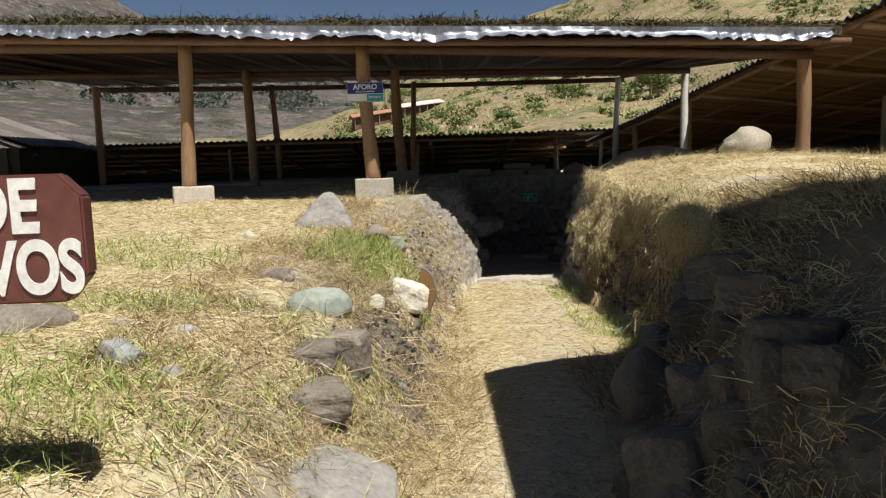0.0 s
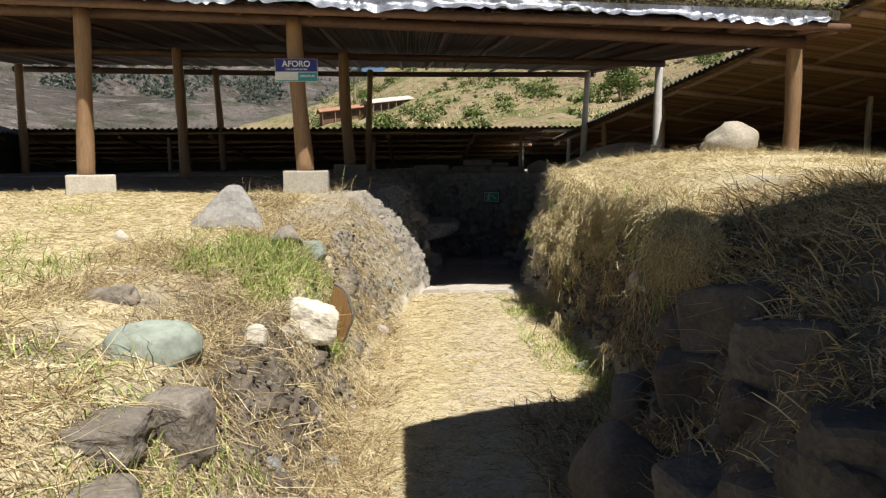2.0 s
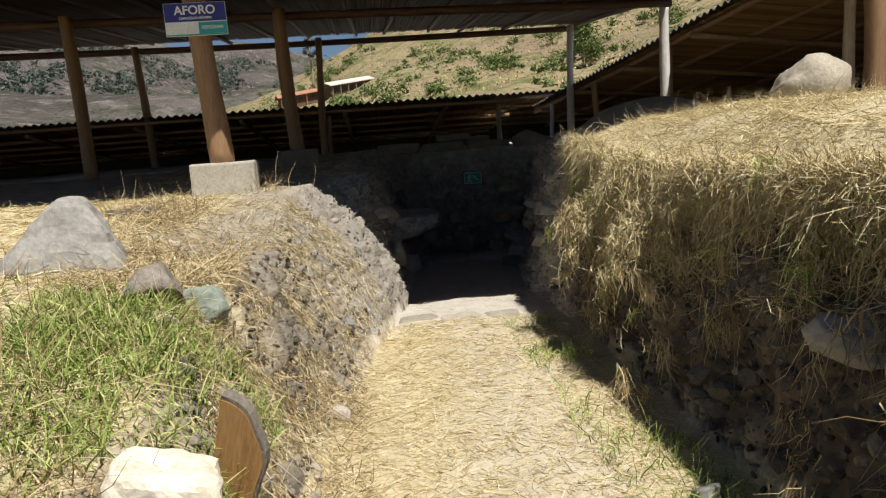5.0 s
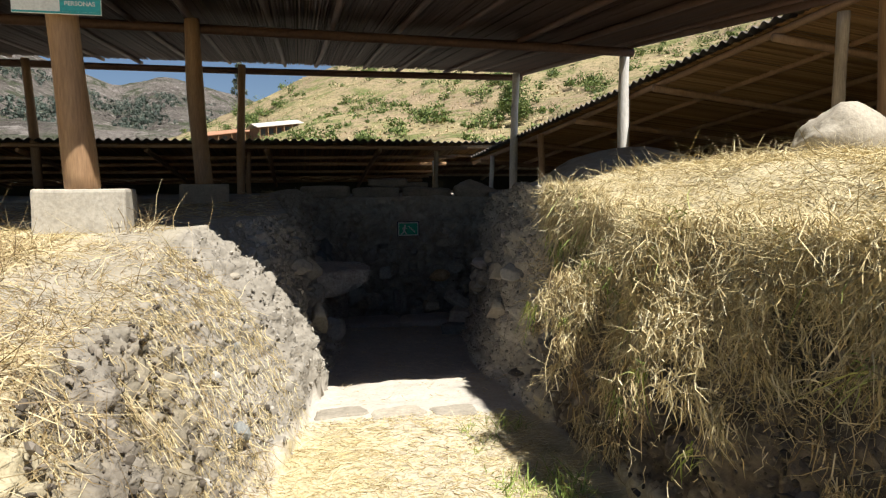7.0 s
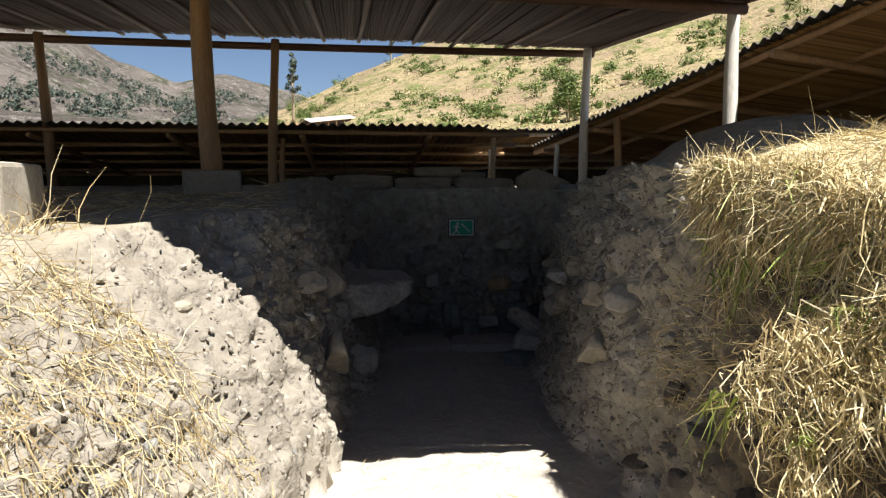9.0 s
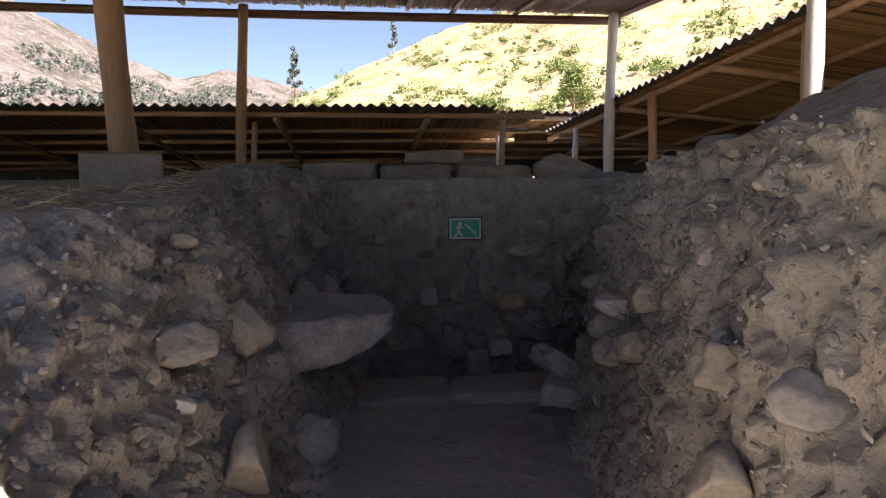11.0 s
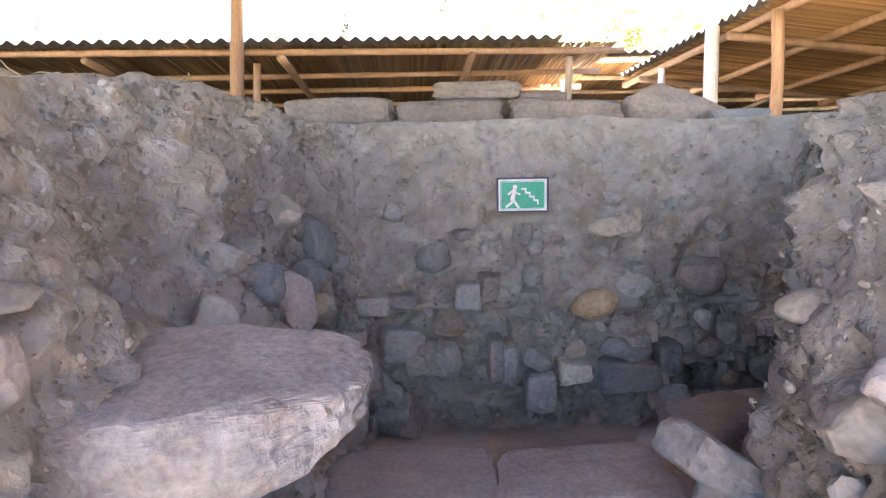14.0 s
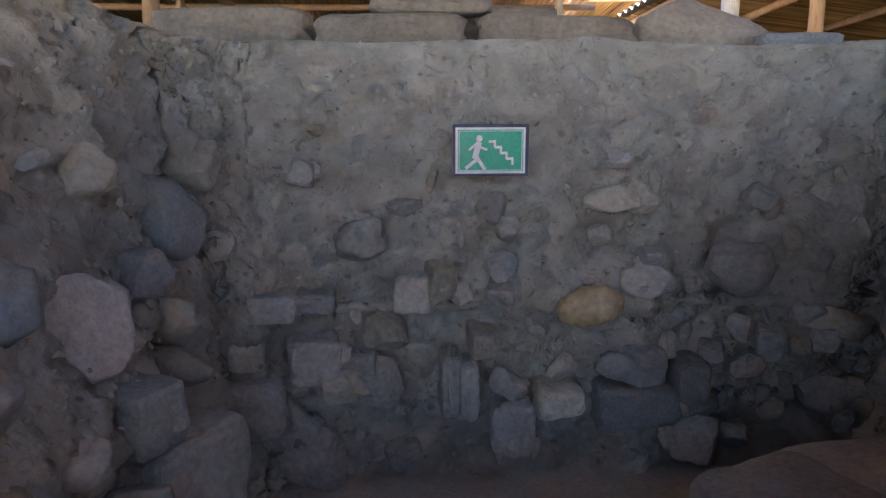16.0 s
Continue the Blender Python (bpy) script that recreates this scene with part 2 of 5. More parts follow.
RIGHT_FOOT = (1.2, 0.95, 0.8, 0.85, 1.1, 1.6, 1.8, 1.85, 1.87, 1.88, 1.89, 1.9, 1.94, 2.03, 2.2, 2.38, 2.75, 3.1, 3.3, 3.8)
RIGHT_RIM_X = (2.4, 1.9, 1.6, 1.58, 1.82, 2.04, 2.12, 2.12, 2.1, 2.12, 2.14, 2.2, 2.32, 2.48, 2.58, 2.72, 3.3, 3.6, 3.75, 4.1)
RIGHT_RIM_Z = (1.15, 1.05, 0.95, 0.98, 1.16, 1.27, 1.3, 1.28, 1.3, 1.4, 1.44, 1.46, 1.5, 1.44, 1.31, 1.28, 1.29, 1.3, 1.31, 1.31)
END_Y, RIM_Z = 15.98, 1.33


def ease(a, b, v):
    w = np.clip((v - a) / (b - a), 0, 1)
    return w * w * (3 - 2 * w)


def left_field(x, y):
    z = np.interp(y, (-8, 0, 2, 3.2, 6.4, 10, 14, 17, 30), (0.6, 0.66, 0.74, 0.84, 0.98, 1.2, 1.3, 1.36, 1.4))
    return z + 0.05 * ease(-2, -5, x) * ease(14, 9, y)


def right_field(x, y):
    z = np.interp(y, (-8, 2, 4, 6, 8, 10, 12, 14, 17, 30), (1.2, 1.22, 1.38, 1.45, 1.5, 1.51, 1.53, 1.36, 1.36, 1.4))
    z = z + 0.3 * np.exp(-((x - 3.5) / 0.8) ** 2 - ((y - 11.7) / 1.0) ** 2)
    return z + 0.12 * np.exp(-((x - 3.8) / 1.3) ** 2 - ((y - 9.0) / 1.8) ** 2)


def station(y):
    return [np.interp(y, ST_Y, c) for c in (LEFT_RIM_X, LEFT_RIM_Z, LEFT_FOOT, FLOOR_Z, RIGHT_FOOT, RIGHT_RIM_X, RIGHT_RIM_Z)]


def height(x, y):
    """The bare ground's height at x, y."""
    x, y = np.asarray(x, float), np.asarray(y, float)
    lx, lz, fx, fz, gx, rx, rz = station(y)
    left = lz + (left_field(x, y) - lz) * ease(0, 1, (lx - x) / 0.7)
    right = rz + (right_field(x, y) - rz) * ease(0, 1, (x - rx) / 0.6)
    a, b = np.clip((fx - x) / np.maximum(fx - lx, 0.05), 0, 1), np.clip((x - gx) / np.maximum(rx - gx, 0.05), 0, 1)
    c = ease(8.6, 9.6, y) * ease(11.7, 10.9, y)
    up = (0.35 * a + 0.65 * ease(0, 1, a)) * (1 - c) + a ** 0.55 * c
    z = np.where(x <= lx, left, np.where(x < fx, fz + (lz - fz) * up,
        np.where(x < gx, fz, np.where(x < rx, fz + (rz - fz) * (0.35 * b + 0.65 * ease(0, 1, b)), right))))
    return np.where(y > END_Y, np.maximum(z, RIM_Z), z)

# ---- tools ----
def part(name, bm, material, parent=None, label="", smooth=False):
    """Links a bmesh as one mesh object under a thing or under a part."""
    me = bpy.data.meshes.new(name)
    bm.to_mesh(me)
    bm.free()
    if smooth:
        me.polygons.foreach_set("use_smooth", [True] * len(me.polygons))
    me.materials.append(material)
    ob = new(name, me)
    if parent:
        ob.parent = parent
    return tagged(ob, label)


def thing(name, at, label, category, group="", turn=0.0):
    ob = new(name)
    ob.matrix_world = pose(*at, 0, 0, turn)
    return tagged(ob, label, category, group)


def box(x0, x1, y0, y1, z0, z1, edge=0.0):
    bm = bmesh.new()
    bmesh.ops.create_cube(bm, size=1, matrix=Matrix.LocRotScale(((x0 + x1) / 2, (y0 + y1) / 2, (z0 + z1) / 2), None, (x1 - x0, y1 - y0, z1 - z0)))
    if edge:
        bmesh.ops.bevel(bm, geom=bm.edges[:], offset=edge, segments=2, affect="EDGES", profile=0.6)
    return bm


def log(a, b, r0, r1, sides=14, bend=0.02, seed=0, rings=9):
    """A peeled pole from a to b, slightly bent, knotty and tapered."""
    bm = bmesh.new()
    a, b = Vector(a), Vector(b)
    d = (b - a).normalized()
    u = d.orthogonal().normalized()
    w = d.cross(u)
    rows = []
    for k in range(rings):
        f = k / (rings - 1)
        sway = u * bend * math.sin(3.1 * f + seed) + w * bend * math.sin(4.3 * f + 2 * seed)
        sway -= u * bend * math.sin(seed) * (1 - f) + w * bend * math.sin(2 * seed) * (1 - f)
        c = a.lerp(b, f) + sway
        r = (r0 + (r1 - r0) * f) * (1 + 0.05 * math.sin(9 * f + seed * 3))
        rows.append([bm.verts.new(c + (u * math.cos(t) + w * math.sin(t)) * r * (1 + 0.04 * math.sin(2 * t + seed))) for t in [math.tau * j / sides for j in range(sides)]])
    for p, q in zip(rows, rows[1:]):
        for j in range(sides):
            bm.faces.new((p[j], p[(j + 1) % sides], q[(j + 1) % sides], q[j]))
    bm.faces.new(rows[0][::-1])
    bm.faces.new(rows[-1])
    return bm


def hash3(i, j, k, seed):
    n = (i * 374761393 + j * 668265263 + k * 2147483647 + seed * 1274126177) & 0xFFFFFFFF
    n = ((n ^ (n >> 13)) * 1274126177) & 0xFFFFFFFF
    n = ((n ^ (n >> 16)) * 2246822519) & 0xFFFFFFFF
    return ((n ^ (n >> 15)) & 0xFFFF) / 65535.0


def value_noise(p, seed=0):
    i = np.floor(p).astype(np.int64)
    t = p - i
    t = t * t * (3 - 2 * t)
    out = 0
    for a in (0, 1):
        for b in (0, 1):
            for c in (0, 1):
                w = (t[:, 0] if a else 1 - t[:, 0]) * (t[:, 1] if b else 1 - t[:, 1]) * (t[:, 2] if c else 1 - t[:, 2])
                out = out + w * hash3(i[:, 0] + a, i[:, 1] + b, i[:, 2] + c, seed)
    return out * 2 - 1


def fbm(p, octaves=4, seed=0):
    return sum(value_noise(p * 2 ** k, seed + k) / 2 ** k for k in range(octaves))


def cobble(p, seed=0):
    """Rounded lumps: 1 at the heart of a cell, 0 at its rim."""
    i = np.floor(p).astype(np.int64)
    best = np.full(len(p), 9.0)
    for a in (-1, 0, 1):
        for b in (-1, 0, 1):
            for c in (-1, 0, 1):
                q = i + (a, b, c)
                o = np.stack([q[:, n] + hash3(q[:, 0], q[:, 1], q[:, 2], seed + n) for n in range(3)], 1)
                best = np.minimum(best, ((o - p) ** 2).sum(1))
    return np.clip(1 - np.sqrt(best) * 1.3, 0, 1)


def shard(p, seed=0, tilt=0.7):
    """Broken stones: each cell is a facet with its own height and tilt."""
    i = np.floor(p).astype(np.int64)
    best, out = np.full(len(p), 9.0), np.zeros(len(p))
    for a in (-1, 0, 1):
        for b in (-1, 0, 1):
            for c in (-1, 0, 1):
                q = i + (a, b, c)
                h = [hash3(q[:, 0], q[:, 1], q[:, 2], seed + n) for n in range(7)]
                d = p - q - np.stack(h[:3], 1)
                r = (d ** 2).sum(1)
                z = h[3] - 0.5 + tilt * sum((h[4 + n] - 0.5) * d[:, n] for n in range(3)) - 0.35 * r
                out, best = np.where(r < best, z, out), np.minimum(r, best)
    return out


def mesh_from(name, verts, faces, material, smooth=True):
    """A mesh from an array of points and one of quads."""
    me = bpy.data.meshes.new(name)
    n, k = faces.shape
    me.vertices.add(len(verts))
    me.vertices.foreach_set("co", np.ascontiguousarray(verts, np.float32).ravel())
    me.loops.add(n * k)
    me.loops.foreach_set("vertex_index", np.ascontiguousarray(faces, np.int32).ravel())
    me.polygons.add(n)
    me.polygons.foreach_set("loop_start", np.arange(0, n * k, k, dtype=np.int32))
    me.polygons.foreach_set("use_smooth", np.full(n, smooth))
    me.update(calc_edges=True)
    me.materials.append(material)
    return me


def sheet_faces(rows, cols):
    a = (np.arange(rows - 1)[:, None] * cols + np.arange(cols - 1)).ravel()
    return np.stack([a, a + 1, a + cols + 1, a + cols], 1)


def grid_normals(v):
    du, dv = np.gradient(v, axis=1), np.gradient(v, axis=0)
    n = np.cross(du, dv)
    return n / np.maximum(np.linalg.norm(n, axis=2, keepdims=True), 1e-9)


def blades(name, root, way, length, width, droop, material, label, category="grass", parent=None, curly=0.28, kink=0.03):
    """Many blades of grass or straw in one mesh: thin bent strips."""
    n = len(root)
    way = way / np.linalg.norm(way, axis=1, keepdims=True)
    side = np.cross(way, np.random.normal(size=(n, 3)))
    side /= np.maximum(np.linalg.norm(side, axis=1, keepdims=True), 1e-6)
    curl = np.random.normal(size=(n, 3)) * curly
    rows = []
    for t, w in ((0.0, 1.0), (0.35, 0.95), (0.7, 0.75), (1.0, 0.2)):
        c = root + way * (length * t)[:, None] + curl * (length * t * (t - 0.2))[:, None]
        c[:, 2] -= droop * length * t * t
        c += np.random.normal(size=(n, 3)) * (kink * length * (t > 0))[:, None]
        rows += [c - side * (width * w / 2)[:, None], c + side * (width * w / 2)[:, None]]
    v = np.stack(rows, 1).reshape(-1, 3)
    b = np.arange(n)[:, None] * 8
    f = np.concatenate([b + (0, 1, 3, 2), b + (2, 3, 5, 4), b + (4, 5, 7, 6)])
    ob = new(name, mesh_from(name, v, f, material, False))
    if parent:
        ob.parent = parent
        return ob
    return tagged(ob, label, category, kind="stuff")


def rnd(n, a, b):
    return np.random.uniform(a, b, n)


def pebbles(name, at, size, material, label, category="pebbles"):
    """Many small angular stones in one mesh, each with its own shape and turn."""
    bm = bmesh.new()
    bmesh.ops.create_icosphere(bm, subdivisions=1, radius=0.5)
    ball = np.array([v.co[:] for v in bm.verts])
    tri = np.array([[v.index for v in f.verts] for f in bm.faces])
    bm.free()
    n, k = len(at), len(ball)
    q = np.random.normal(size=(n, 4))
    w, x, y, z = (q / np.linalg.norm(q, axis=1, keepdims=True)).T
    turn = np.stack([1 - 2 * (y * y + z * z), 2 * (x * y - w * z), 2 * (x * z + w * y), 2 * (x * y + w * z), 1 - 2 * (x * x + z * z), 2 * (y * z - w * x),
                     2 * (x * z - w * y), 2 * (y * z + w * x), 1 - 2 * (x * x + y * y)], 1).reshape(n, 3, 3)
    shape = ball[None] * (np.random.uniform(0.72, 1.15, (n, k, 1))) * np.stack([rnd(n, 0.8, 1.5), rnd(n, 0.7, 1.1), rnd(n, 0.45, 0.8)], 1)[:, None]
    v = np.einsum("nij,nkj->nki", turn, shape) * np.asarray(size)[:, None, None] + at[:, None]
    f = tri[None] + (np.arange(n) * k)[:, None, None]
    return tagged(new(name, mesh_from(name, v.reshape(-1, 3), f.reshape(-1, 3), material, False)), label, category, kind="stuff")


ROCK_MESHES = {}


def slab_shape(bm, kind, r):
    """A squarish block or slab with worn edges; kind 30 comes to a point, kind 31 is a leaning peak."""
    bmesh.ops.create_cube(bm, size=1)
    bmesh.ops.subdivide_edges(bm, edges=bm.edges[:], cuts=26 if kind == 30 else 9, use_grid_fill=True)
    a, b, c = (r.uniform(-0.25, 0.25) for _ in range(3))
    for v in bm.verts:
        q = v.co * 2
        v.co = q / (abs(q.x) ** 7 + abs(q.y) ** 7 + abs(q.z) ** 7) ** (1 / 7) * 0.5
        x, y, z = v.co
        if kind == 30:
            nose = min(1.0, max(0.0, (x + 0.22) / 0.74))
            y, z = y * math.sqrt(1 - 0.92 * nose ** 2.2), z * math.sqrt(1 - 0.9 * nose ** 2.4) + 0.13 * nose * nose
            z = z if z > 0 else z * (1 - 0.35 * max(0, x + 0.2))
        elif kind == 31:
            f = 1 - 0.82 * (z + 0.5) ** 1.15
            x, y = x * f + 0.12 * (z + 0.5), y * (1 - 0.6 * (z + 0.5)) + 0.1 * (z + 0.5)
            z -= 0.25 * max(0, x - 0.12)
        else:
            x, y = x * (1 + a * y + 0.2 * b * z), y * (1 + b * x)
            z *= 1 + c * x
        p = Vector((x, y, z))
        o = Vector((kind * 3.1, 0, 0))
        g = Vector((x * 1.08, y * 0.82, z * 0.33))
        flake = 0.05 * noise.noise(g * 3.5) + 0.035 * noise.noise(g * 8) - 0.025 * abs(noise.noise(g * 15)) + 0.012 * noise.noise(g * 34) if kind == 30 else 0
        if kind == 30:
            v.co = p + p.normalized() * flake
            continue
        v.co = p + p.normalized() * (flake + 0.055 * noise.noise(p * 3 + o) + 0.028 * noise.noise(p * 7 + o) + 0.016 * noise.noise(p * 17 + o))


def rock_mesh(kind, material, fine=3):
    """One of several stone shapes, about 1 across: a ball cut by a few planes, lumpy."""
    key = (kind, material.name, fine)
    if key not in ROCK_MESHES:
        r = random.Random(kind * 17 + 5)
        bm = bmesh.new()
        if kind >= 20:
            slab_shape(bm, kind, r)
            me = bpy.data.meshes.new("stone")
            bm.to_mesh(me)
            bm.free()
            me.materials.append(material)
            ROCK_MESHES[key] = me
            return me
        bmesh.ops.create_icosphere(bm, subdivisions=fine, radius=0.5)
        cuts = [(Vector((r.gauss(0, 1), r.gauss(0, 1), r.gauss(0, 1))).normalized(), r.uniform(0.24, 0.39)) for _ in range(9 + kind % 5)]
        if kind % 3 == 0:
            cuts = [(n, d + 0.06) for n, d in cuts[:7]]
        for v in bm.verts:
            for n, d in cuts:
                over = v.co.dot(n) - d
                if over > 0:
                    v.co -= n * over * 0.93
            q = v.co.copy()
            v.co += q.normalized() * (0.05 * noise.noise(q * 3.5 + Vector((kind, 0, 0))) + 0.022 * noise.noise(q * 9) + 0.012 * noise.noise(q * 23))
        me = bpy.data.meshes.new("stone")
        bm.to_mesh(me)
        bm.free()
        me.polygons.foreach_set("use_smooth", [fine > 2] * len(me.polygons))
        me.materials.append(material)
        ROCK_MESHES[key] = me
    return ROCK_MESHES[key]


def stone(x, y, z, w, d, h, material, kind, turn=0.0, tilt=0.0, lean=0.0, parent=None, fine=4, name="stone"):
    ob = new(name, rock_mesh(kind, material, fine))
    ob.matrix_world = pose(x, y, z, tilt, lean, turn) @ Matrix.Diagonal((w, d, h, 1))
    if parent:
        ob.parent = parent
    return ob


def rock(label, x, y, z, w, d, h, material, kind, turn=0.0, tilt=0.0, lean=0.0, fine=4):
    return tagged(stone(x, y, z, w, d, h, material, kind, turn, tilt, lean, None, fine, "rock"), label, "rock")


def letters(text, size, material, m, parent, name="lettering", thick=0.002, squeeze=1.0, bold=0.02):
    cu = bpy.data.curves.new(name, "FONT")
    cu.body, cu.size, cu.extrude, cu.offset, cu.align_x, cu.align_y = text, size, thick, size * bold, "CENTER", "CENTER"
    tmp = new(name, cu)
    me = bpy.data.meshes.new_from_object(tmp.evaluated_get(bpy.context.evaluated_depsgraph_get()))
    bpy.data.objects.remove(tmp)
    me.materials.clear()
    me.materials.append(material)
    ob = new(name, me)
    ob.parent = parent
    ob.matrix_local = m @ Matrix.Diagonal((squeeze, 1, 1, 1))
    return ob

# ---- the ground: one sheet with the cutting in it ----
WALL = {}


def build_ground():
    far = np.geomspace(7.2, 420, 26)
    near = 7 * np.linspace(0, 1, 100) ** 1.4
    ys = np.concatenate([-np.geomspace(8.2, 420, 14)[::-1], np.arange(-8, 1, 0.12), np.arange(1, 3, 0.05), np.arange(3, END_Y - 0.02, 0.028)])
    face = np.linspace(0, 1, 100)
    back = np.concatenate([np.arange(END_Y + 0.2, 30, 0.15), np.geomspace(31, 520, 25)])

    def section(y):
        lx, _, fx, _, gx, rx, _ = station(y)
        return np.concatenate([lx - far[::-1], lx - near[::-1], np.linspace(lx, fx, 62)[1:], np.linspace(fx, gx, 110)[1:], np.linspace(gx, rx, 62)[1:], rx + near[1:] * 0.9, rx + far])

    rows = []
    for y in ys:
        x = section(y)
        rows.append(np.stack([x, np.full_like(x, y), height(x, y)], 1))
    x = section(END_Y)
    low = height(x, np.full_like(x, END_Y - 0.01))
    for f in face:
        z = low + (np.maximum(low, RIM_Z) - low) * f
        y = END_Y + 0.10 * f ** 6 - 0.32 * ease(1.15, 0.55, x) * (1 - 0.3 * f) - 0.25 * ease(3.2, 4.2, x) * f
        niche = ease(3.15, 3.3, x) * ease(4.5, 4.35, x) * ease(-0.34, -0.42, z)
        rows.append(np.stack([x, y + 0.45 * niche + 0.07 * ease(0.1, 0.05, z) * ease(0.95, 1.1, x) + 0.04 * ease(0.3, 0.6, f), z], 1))
    for y in back:
        rows.append(np.stack([x, np.full_like(x, y), np.maximum(height(x, y), RIM_Z)], 1))
    v = np.array(rows)
    n = grid_normals(v)
    p = v.reshape(-1, 3)
    steep = ease(0.12, 0.5, 1 - np.abs(n[..., 2])).ravel()
    cut = ease(3.0, 4.5, p[:, 1]) * ease(17.2, 16.3, p[:, 1]) * ease(-3, -1.2, p[:, 0]) * ease(6.5, 4.5, p[:, 0])
    inside = ease(9.3, 10.6, p[:, 1])
    close = ease(60, 25, np.abs(p[:, 0])) * ease(60, 30, np.abs(p[:, 1]))
    d = close * 0.03 * fbm(p * 0.9, 3, 3) + close * 0.012 * fbm(p * 5.5, 3, 9)
    wall = steep * cut
    on = wall > 0.02
    s = p[on] + 0.05 * np.stack([value_noise(p[on] * 7, k) for k in (1, 2, 3)], 1)
    runnel = fbm(s * (5.0, 5.0, 1.1), 3, 33)
    bed = s * (1.0, 1.0, 1.35)
    crumbs = 0.05 * fbm(s * 2.1, 3, 21) + 0.035 * runnel * inside[on] + (0.02 + 0.014 * inside[on]) * shard(bed * 4.4, 5) + (0.038 + 0.018 * inside[on]) * shard(bed * 9.5, 8) + 0.038 * shard(bed * 17.0, 18, 1.2) + 0.018 * (cobble(s * 23.0, 19) - 0.3)
    deep = ease(13.2, 14.2, s[:, 1])
    crumbs += deep * 0.03 * fbm(s * 4.2, 3, 55)
    flat = ease(15.4, 15.7, s[:, 1])
    crumbs += flat * (0.03 * fbm(s * (9.0, 9.0, 3.0), 3, 66) - 0.012)
    crumbs += flat * 0.03 * runnel
    # two hollows in the cutting's mouth
    for hx, hy, hz, r, dent in ((0.1, 10.2, 0.44, 0.15, 0.32), (0.24, 10.5, 0.36, 0.08, 0.2)):
        crumbs -= dent * np.exp(-((s[:, 0] - hx) / r) ** 2 - ((s[:, 1] - hy) / (1.5 * r)) ** 2 - ((s[:, 2] - hz) / (0.6 * r)) ** 2)
    d[on] += wall[on] * crumbs
    p = p + n.reshape(-1, 3) * d[:, None]
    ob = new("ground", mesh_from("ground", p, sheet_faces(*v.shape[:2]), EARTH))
    x, y = p[:, 0], p[:, 1]
    lx, _, fx, _, gx, rx, _ = station(y)
    wave = 0.5 * fbm(p * 1.7, 3, 40)
    bare = np.clip(steep * (0.55 + 0.9 * wave + 0.8 * ease(8.4, 9.4, y)) + ease(0.04, 0.16, 1 - np.abs(n[..., 2]).ravel()) * (0.35 + 0.9 * wave) * (x < fx), 0, 1)
    straw_on = ease(10.75, 10.45, y + 0.2 * wave) * (1 - bare)
    on_floor = (x > fx - 0.1) & (x < gx + 0.1) & (y < END_Y) & (p[:, 2] < np.interp(y, ST_Y, FLOOR_Z) + 0.1)
    straw_on = np.where(on_floor, ease(9.9, 9.2, y + 0.3 * wave), straw_on)
    straw_on = np.where((x > rx) & (y > 10.2), straw_on * 0.3, straw_on)
    straw_on = np.where((x > gx + 0.02) & (y < 5.9), straw_on * 0.25, straw_on)
    worn = on_floor * ease(0.5, 0.15, np.abs(x - (0.45 * fx + 0.55 * gx)) + 0.25 * wave)
    straw_on = straw_on * (1 - 0.5 * worn * ease(0, 4, y))
    dusty = np.maximum(on_floor * 1.0, ease(16.05, 16.3, y) * 0.4)
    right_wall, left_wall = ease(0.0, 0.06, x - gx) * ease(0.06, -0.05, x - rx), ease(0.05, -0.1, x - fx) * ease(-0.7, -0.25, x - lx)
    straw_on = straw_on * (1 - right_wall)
    # right bank: shade painted in as dark earth; left bank: real dark soil
    soil_and_shade = np.clip(right_wall * ease(10.2, 9.2, y) + ease(5.7, 5.2, y) * ease(0, 0.1, x - gx) * ease(7, 4, x) + 0.75 * left_wall * ease(2.0, 3.0, y) * ease(8.6, 7.6, y + wave) + 0.35 * left_wall * ease(7.4, 8.4, y) * ease(11.0, 10.4, y), 0, 1)
    patch = ease(-1.6, -1.2, x) * (x < fx) * ease(3.9, 4.4, y + wave) * ease(6.1, 5.6, y + wave) * ease(-0.25, 0.1, wave)
    mouth = ease(-1.0, -0.65, x + 0.4 * wave) * (x < fx) * ease(7.5, 8.3, y + wave)
    straw_on = straw_on * (1 - 0.8 * mouth)
    soil_and_shade, straw_on = np.clip(soil_and_shade + 0.75 * patch, 0, 1), straw_on * (1 - 0.85 * patch)
    cover = np.stack([np.clip(straw_on, 0, 1), dusty * (1 - soil_and_shade), soil_and_shade, np.ones_like(x)], 1)
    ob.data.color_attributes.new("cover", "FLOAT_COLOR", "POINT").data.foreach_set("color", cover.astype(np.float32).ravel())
    WALL.update(points=p, weight=wall, soil_and_shade=soil_and_shade)
    return tagged(ob, "dry straw-covered ground with a deep earthen cutting", "ground", kind="structure")


GROUND = build_ground()


# ---- shelters ----
def ground_z(x, y):
    return float(height(x, y))


def corrugated(u0, u1, depth, z0, z1, pitch=0.177, amp=0.026):
    n = int((u1 - u0) / pitch * 8)
    u = np.linspace(u0, u1, n + 1)
    w = amp * np.cos(u / pitch * math.tau)
    rows = []
    for dz in (0.0, 0.008):
        rows += [np.stack([u, np.full_like(u, v), z0 + (z1 - z0) * v / depth + w + dz], 1) for v in (0.0, depth)]
    v = np.concatenate(rows)
    m = n + 1
    a = np.arange(n)
    f = np.concatenate([np.stack([a + i, a + i + 1, a + j + 1, a + j], 1) for i, j in ((0, m), (2 * m, 3 * m), (0, 2 * m), (m, 3 * m))])
    return v, f


